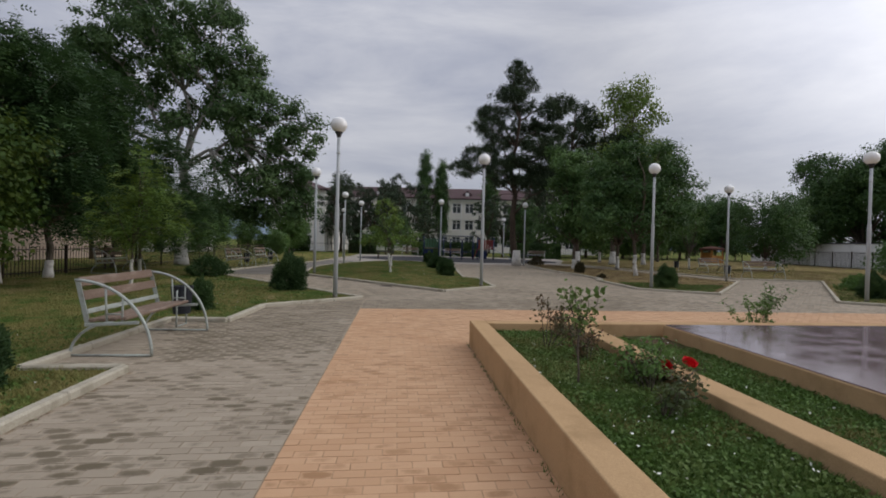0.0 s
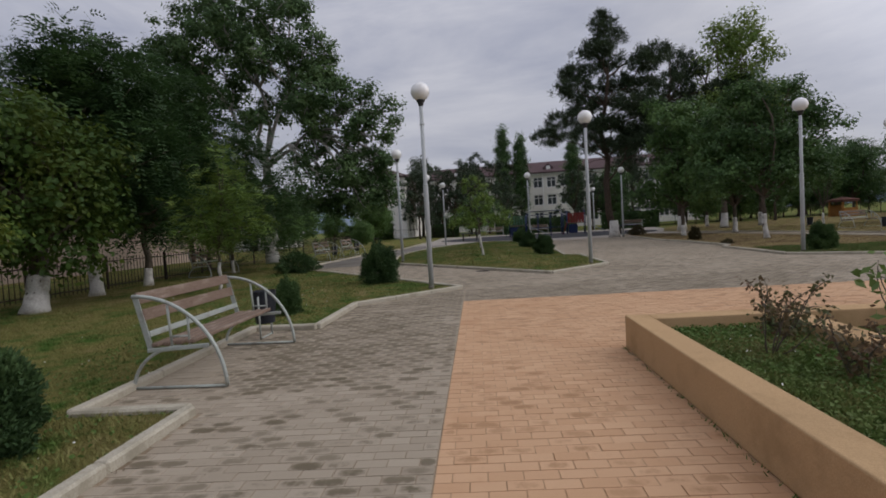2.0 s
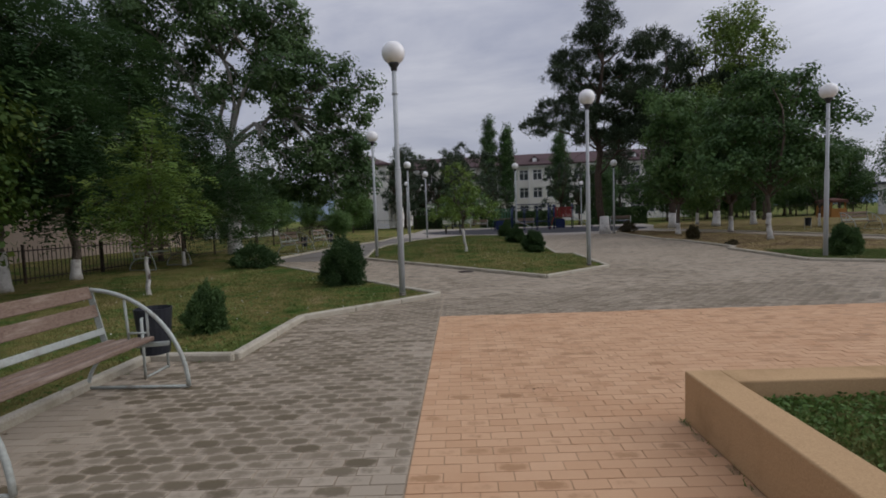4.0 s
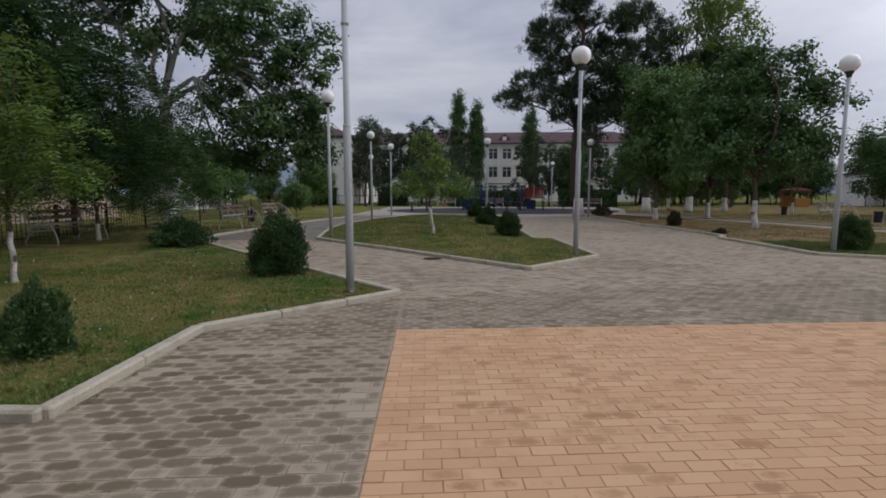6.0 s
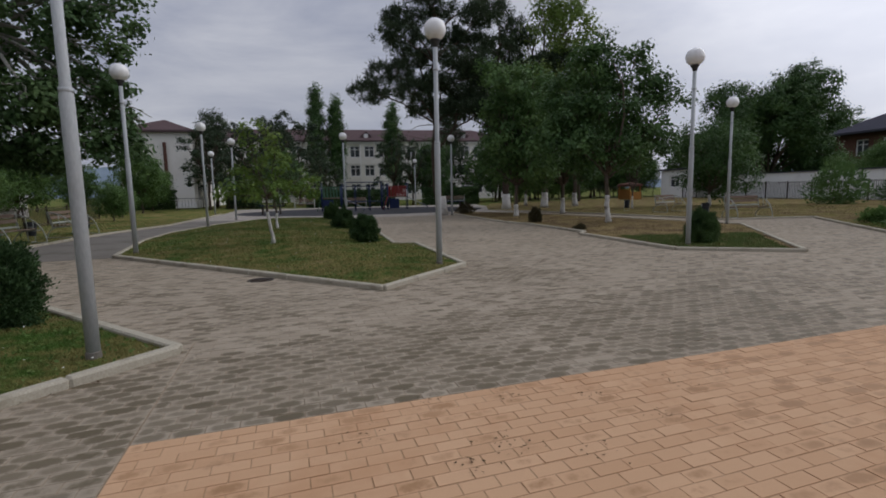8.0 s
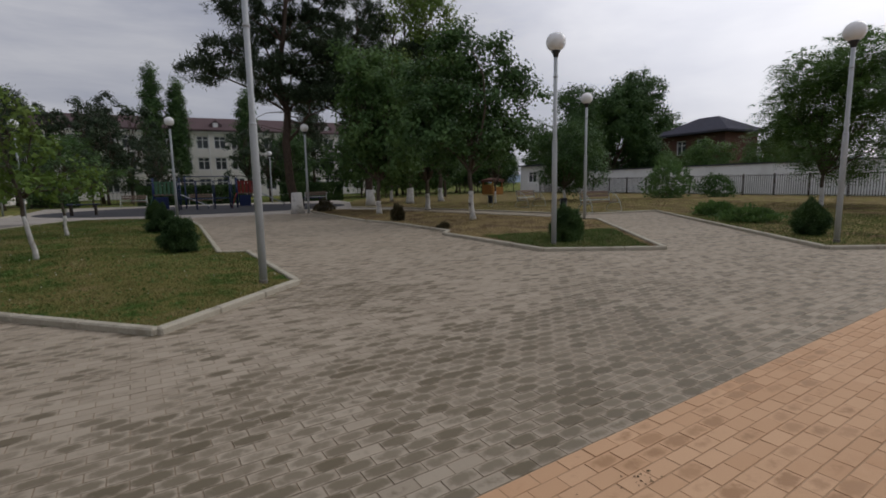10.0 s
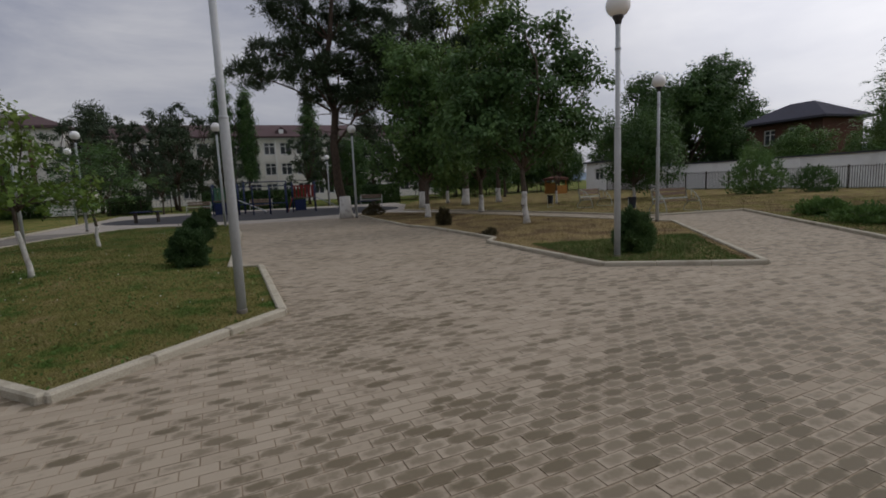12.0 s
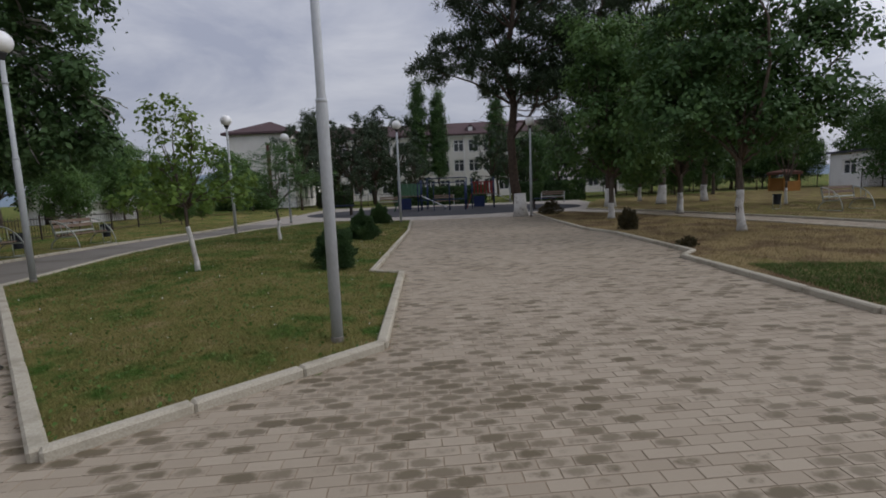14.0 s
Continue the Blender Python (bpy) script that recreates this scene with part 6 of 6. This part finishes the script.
def scatter_bits(name, poly, n, z, size, material, label, seed, category="petals", deep=0.02, rise=0.0):
    rng = np.random.default_rng(seed)
    xs, ys = [p[0] for p in poly], [p[1] for p in poly]
    px, py = rng.uniform(min(xs), max(xs), n), rng.uniform(min(ys), max(ys), n)
    ok = inside(poly, px, py)
    k = int(ok.sum())
    c = np.stack([px[ok], py[ok], z + rng.random(k) * deep + (swell(poly, rise, px[ok], py[ok]) if rise else np.zeros(k))], 1)
    t = unit(rng, k) * np.array((1, 1, 0.35))
    t /= np.linalg.norm(t, axis=1, keepdims=True)
    s = size * (0.5 + rng.random(k))
    tagged(new(name, quads_mesh(name, leaf_quads(c, t, frames_for(rng, t), s, s * 0.8), material)), label, category, "", "stuff")


scatter_bits("fallen_petals", ISLAND, 420, 0.07, 0.02, M_WHITE, "scattered small white clover heads and petals", 301, "petals", 0.02, 0.16)
scatter_bits("fallen_petals", LEFT_LAWN[:9] + [(-12, 21)], 700, 0.07, 0.017, M_WHITE, "scattered small white clover heads", 302)
scatter_bits("fallen_petals", [planter_point(0.3, -8), planter_point(1.42, -8), planter_point(1.42, -0.3), planter_point(0.3, -0.3)], 170, 0.275, 0.02, M_WHITE, "scattered small white clover heads", 303)
scatter_bits("fallen_petals", [planter_point(1.9, -8), planter_point(2.9, -8), planter_point(2.9, -0.3), planter_point(1.9, -0.3)], 80, 0.205, 0.022, M_WHITE, "scattered small white petals", 304)

scatter_bits("clover_patch", [planter_point(0.26, -9), planter_point(1.44, -9), planter_point(1.44, -0.26), planter_point(0.26, -0.26)], 60000, 0.238, 0.026, L_WEED, "low clover and weeds in the planter", 305, "weeds", 0.035)
scatter_bits("clover_patch", [planter_point(1.76, -9), planter_point(2.86, -9), planter_point(2.86, -1.2), planter_point(1.76, -0.3)], 44000, 0.169, 0.026, L_WEED, "low clover and weeds in the planter", 306, "weeds", 0.035)
scatter_bits("clover_patch", ISLAND, 26000, 0.04, 0.03, L_WEED, "low clover among the island grass", 307, "weeds", 0.03, 0.16)
scatter_bits("clover_patch", LEFT_LAWN[:8] + [(-9, 19)], 30000, 0.04, 0.03, L_WEED, "low clover among the lawn grass", 308, "weeds", 0.03)


def litter(name, spots, each, spread, size, material, label, seed):
    """Crumbs of soil and dead leaf lying in small heaps on the paving."""
    rng = np.random.default_rng(seed)
    c = np.concatenate([np.stack([x + rng.normal(size=each) * spread, y + rng.normal(size=each) * spread, 0.003 + rng.random(each) * 0.006], 1) for x, y in spots])
    t = unit(rng, len(c)) * np.array((1, 1, 0.12))
    t /= np.linalg.norm(t, axis=1, keepdims=True)
    b = np.cross(np.array((0, 0, 1.0)), t)
    b /= np.linalg.norm(b, axis=1, keepdims=True)
    s = size * (0.4 + rng.random(len(c)))
    tagged(new(name, quads_mesh(name, leaf_quads(c, t, b, s, s * 0.6), material)), label, "litter", "", "stuff")


HEAPS = [(1.61, 10.62), (1.46, 9.95), (1.33, 10.01), (2.96, 10.57), (3.42, 10.64), (1.89, 9.77), (1.16, 9.81), (2.2, 10.5), (2.5, 10.1), (0.6, 10.3), (1.0, 10.7), (0.1, 9.4), (1.9, 9.1), (0.5, 7.4)]
litter("soil_crumbs", HEAPS, 15, 0.06, 0.02, M_SOIL, "dark crumbs of soil and dead leaf on the orange paving", 311)
_rng = np.random.default_rng(312)
KERB_FOOT = []
for chain in (LEFT_KERB, ISLAND + ISLAND[:1], RIGHT_BED + RIGHT_BED[:1], EAST_KERB):
    for (xa, ya), (xb, yb) in zip(chain[:-1], chain[1:]):
        span = math.hypot(xb - xa, yb - ya)
        for _ in range(int(span * 7)):
            f, side = _rng.random(), (1 if _rng.random() < 0.5 else -1) * (0.075 + abs(_rng.normal()) * 0.03)
            KERB_FOOT.append((xa + (xb - xa) * f - (yb - ya) / span * side, ya + (yb - ya) * f + (xb - xa) / span * side))
litter("kerb_litter", KERB_FOOT, 6, 0.022, 0.02, M_SOIL, "dark soil crumbs gathered along the kerb foot", 313)
litter("kerb_weeds", KERB_FOOT[::5], 5, 0.02, 0.03, L_WEED, "tiny weeds and moss along the kerb foot", 314)


# ---- pavers, one by one ----
LEN, ROW, GAP = 0.204, 0.1045, 0.0028
CUT = [(LEFT_LAWN, True), (ISLAND, True), (RIGHT_BED, True), (EAST_LAWN, True)]


def paver_grid():
    """Centres and half lengths of all pavers in running bond: (a, b, half length, orange or not)."""
    out = []
    for r in range(int(-17.5 / ROW), int(27.5 / ROW)):
        b = (r + 0.5) * ROW
        shift = LEN / 2 if r % 2 else 0.0
        if r < 20:
            # a seam runs on from the orange square's west edge to the kerb
            tint = 1.0 if r < 0 else 0.0
            k = np.arange(0, 80 if r < 0 else 112)
            right = np.stack([k * LEN + LEN / 2 + shift, np.full(len(k), b), np.full(len(k), LEN / 2), np.full(len(k), tint)], 1)
            k = np.arange(0, 46)
            left = np.stack([-k * LEN - LEN / 2 - shift - 0.006, np.full(len(k), b), np.full(len(k), LEN / 2), np.zeros(len(k))], 1)
            out += [right, left]
            if shift:
                out.append(np.array([[LEN / 4, b, LEN / 4, tint], [-LEN / 4 - 0.006, b, LEN / 4, 0.0]]))
        else:
            k = np.arange(-46, 112)
            out.append(np.stack([k * LEN + LEN / 2 + shift, np.full(len(k), b), np.full(len(k), LEN / 2), np.zeros(len(k))], 1))
    return np.concatenate(out)


def lay_pavers():
    g = paver_grid()
    u, v, o = np.array(U), np.array(V), np.array(ORIGIN)
    c = o + g[:, :1] * u + g[:, 1:2] * v
    keep = inside(PAVED, c[:, 0], c[:, 1])
    for poly, _ in CUT:
        keep &= ~inside(poly, c[:, 0], c[:, 1])
    pa = (c - np.array(P_NW)) @ np.linalg.inv(np.stack([u, v, np.array((0, 0, 1.0))]))
    keep &= ~((pa[:, 0] > 0.05) & (pa[:, 0] < 11.9) & (pa[:, 1] < -0.05) & (pa[:, 1] > -10.9))
    g, c = g[keep], c[keep]
    rng = np.random.default_rng(9)
    # the stretch beside the bench and planter, and the one before the island, are laid as single pieces
    near = (c[:, 1] > 6.2) & (c[:, 1] < 7.6) & (np.abs(g[:, 2] - LEN / 2) < 1e-6)
    lone_o = near & (g[:, 3] > 0.5) & (c[:, 0] < 1.3)
    lone_g = (c[:, 1] > 13.6) & (c[:, 1] < 14.7) & (c[:, 0] > 2.2) & (c[:, 0] < 5.6) & (g[:, 3] < 0.5) & (np.abs(g[:, 2] - LEN / 2) < 1e-6)
    for flag in (lone_o, lone_g):
        idx = np.flatnonzero(flag)
        flag[idx[300:]] = False
    lone = lone_o | lone_g

    faces = np.array([(0, 1, 2, 3), (4, 5, 1, 0), (5, 6, 2, 1), (6, 7, 3, 2), (7, 4, 0, 3)])
    for flag, mat, name, label in (((g[:, 3] > 0.5) & ~lone, M_OR, "orange_pavers", "orange concrete pavers in running bond"), ((g[:, 3] < 0.5) & ~lone, M_GREY, "grey_pavers", "grey concrete pavers with damp dark centres")):
        gg, cc = g[flag], c[flag]
        n = len(gg)
        l, w, e = gg[:, 2] - GAP / 2, ROW / 2 - GAP / 2, 0.0028
        sx, sy = np.array((-1, 1, 1, -1.0)), np.array((-1, -1, 1, 1.0))
        verts = np.empty((n, 8, 3))
        lift = rng.normal(size=n) * 0.0012
        tx, ty = rng.normal(size=n) * 0.006, rng.normal(size=n) * 0.010
        for k in range(4):
            for q, (ee, zz) in enumerate(((e, 0.0), (0.0, -0.009))):
                da, db = sx[k] * (l - ee), np.full(n, sy[k] * (w - ee))
                p = cc + da[:, None] * u + db[:, None] * v
                p[:, 2] = zz + (np.clip(lift + tx * da + ty * db, -0.0022, 0.004) if q == 0 else 0.0)
                verts[:, k + 4 * q] = p
        me = bpy.data.meshes.new(name)
        me.vertices.add(n * 8)
        me.vertices.foreach_set("co", verts.astype(np.float32).ravel())
        fi = (np.arange(n)[:, None, None] * 8 + faces[None]).astype(np.int32)
        me.loops.add(n * 20)
        me.loops.foreach_set("vertex_index", fi.ravel())
        me.polygons.add(n * 5)
        me.polygons.foreach_set("loop_start", np.arange(0, n * 20, 4, dtype=np.int32))
        uv = me.uv_layers.new(name="UVMap")
        uvv = np.array([(0, 0), (1, 0), (1, 1), (0, 1)] * 2, dtype=np.float32)
        uv.data.foreach_set("uv", np.tile(uvv[faces.ravel()], (n, 1)).ravel())
        me.materials.append(mat)
        me.update(calc_edges=True)
        me.shade_flat()
        ob = new(name, me)
        ob.parent = pavement
        tagged(ob, label, "", "", "stuff")
    for flag, mat, name in ((lone_o, M_OR1, "orange_paver"), (lone_g, M_GREY1, "grey_paver")):
        l, w, e = LEN / 2 - GAP / 2, ROW / 2 - GAP / 2, 0.0028
        vv = []
        for ee, zz in ((e, 0.0), (0.0, -0.009)):
            for sx, sy in ((-1, -1), (1, -1), (1, 1), (-1, 1)):
                p = U * (sx * (l - ee)) + V * (sy * (w - ee))
                vv.append((p.x, p.y, zz))
        me = mesh_of(name, vv, [tuple(f) for f in faces], mat)
        uv = me.uv_layers.new(name="UVMap")
        uvv = np.array([(0, 0), (1, 0), (1, 1), (0, 1)] * 2, dtype=np.float32)
        uv.data.foreach_set("uv", uvv[faces.ravel()].ravel())
        for p in c[flag]:
            part(name, me, pavement, "", pose(p[0], p[1], rng.normal() * 0.001, rng.normal() * 0.4, rng.normal() * 0.3))


lay_pavers()
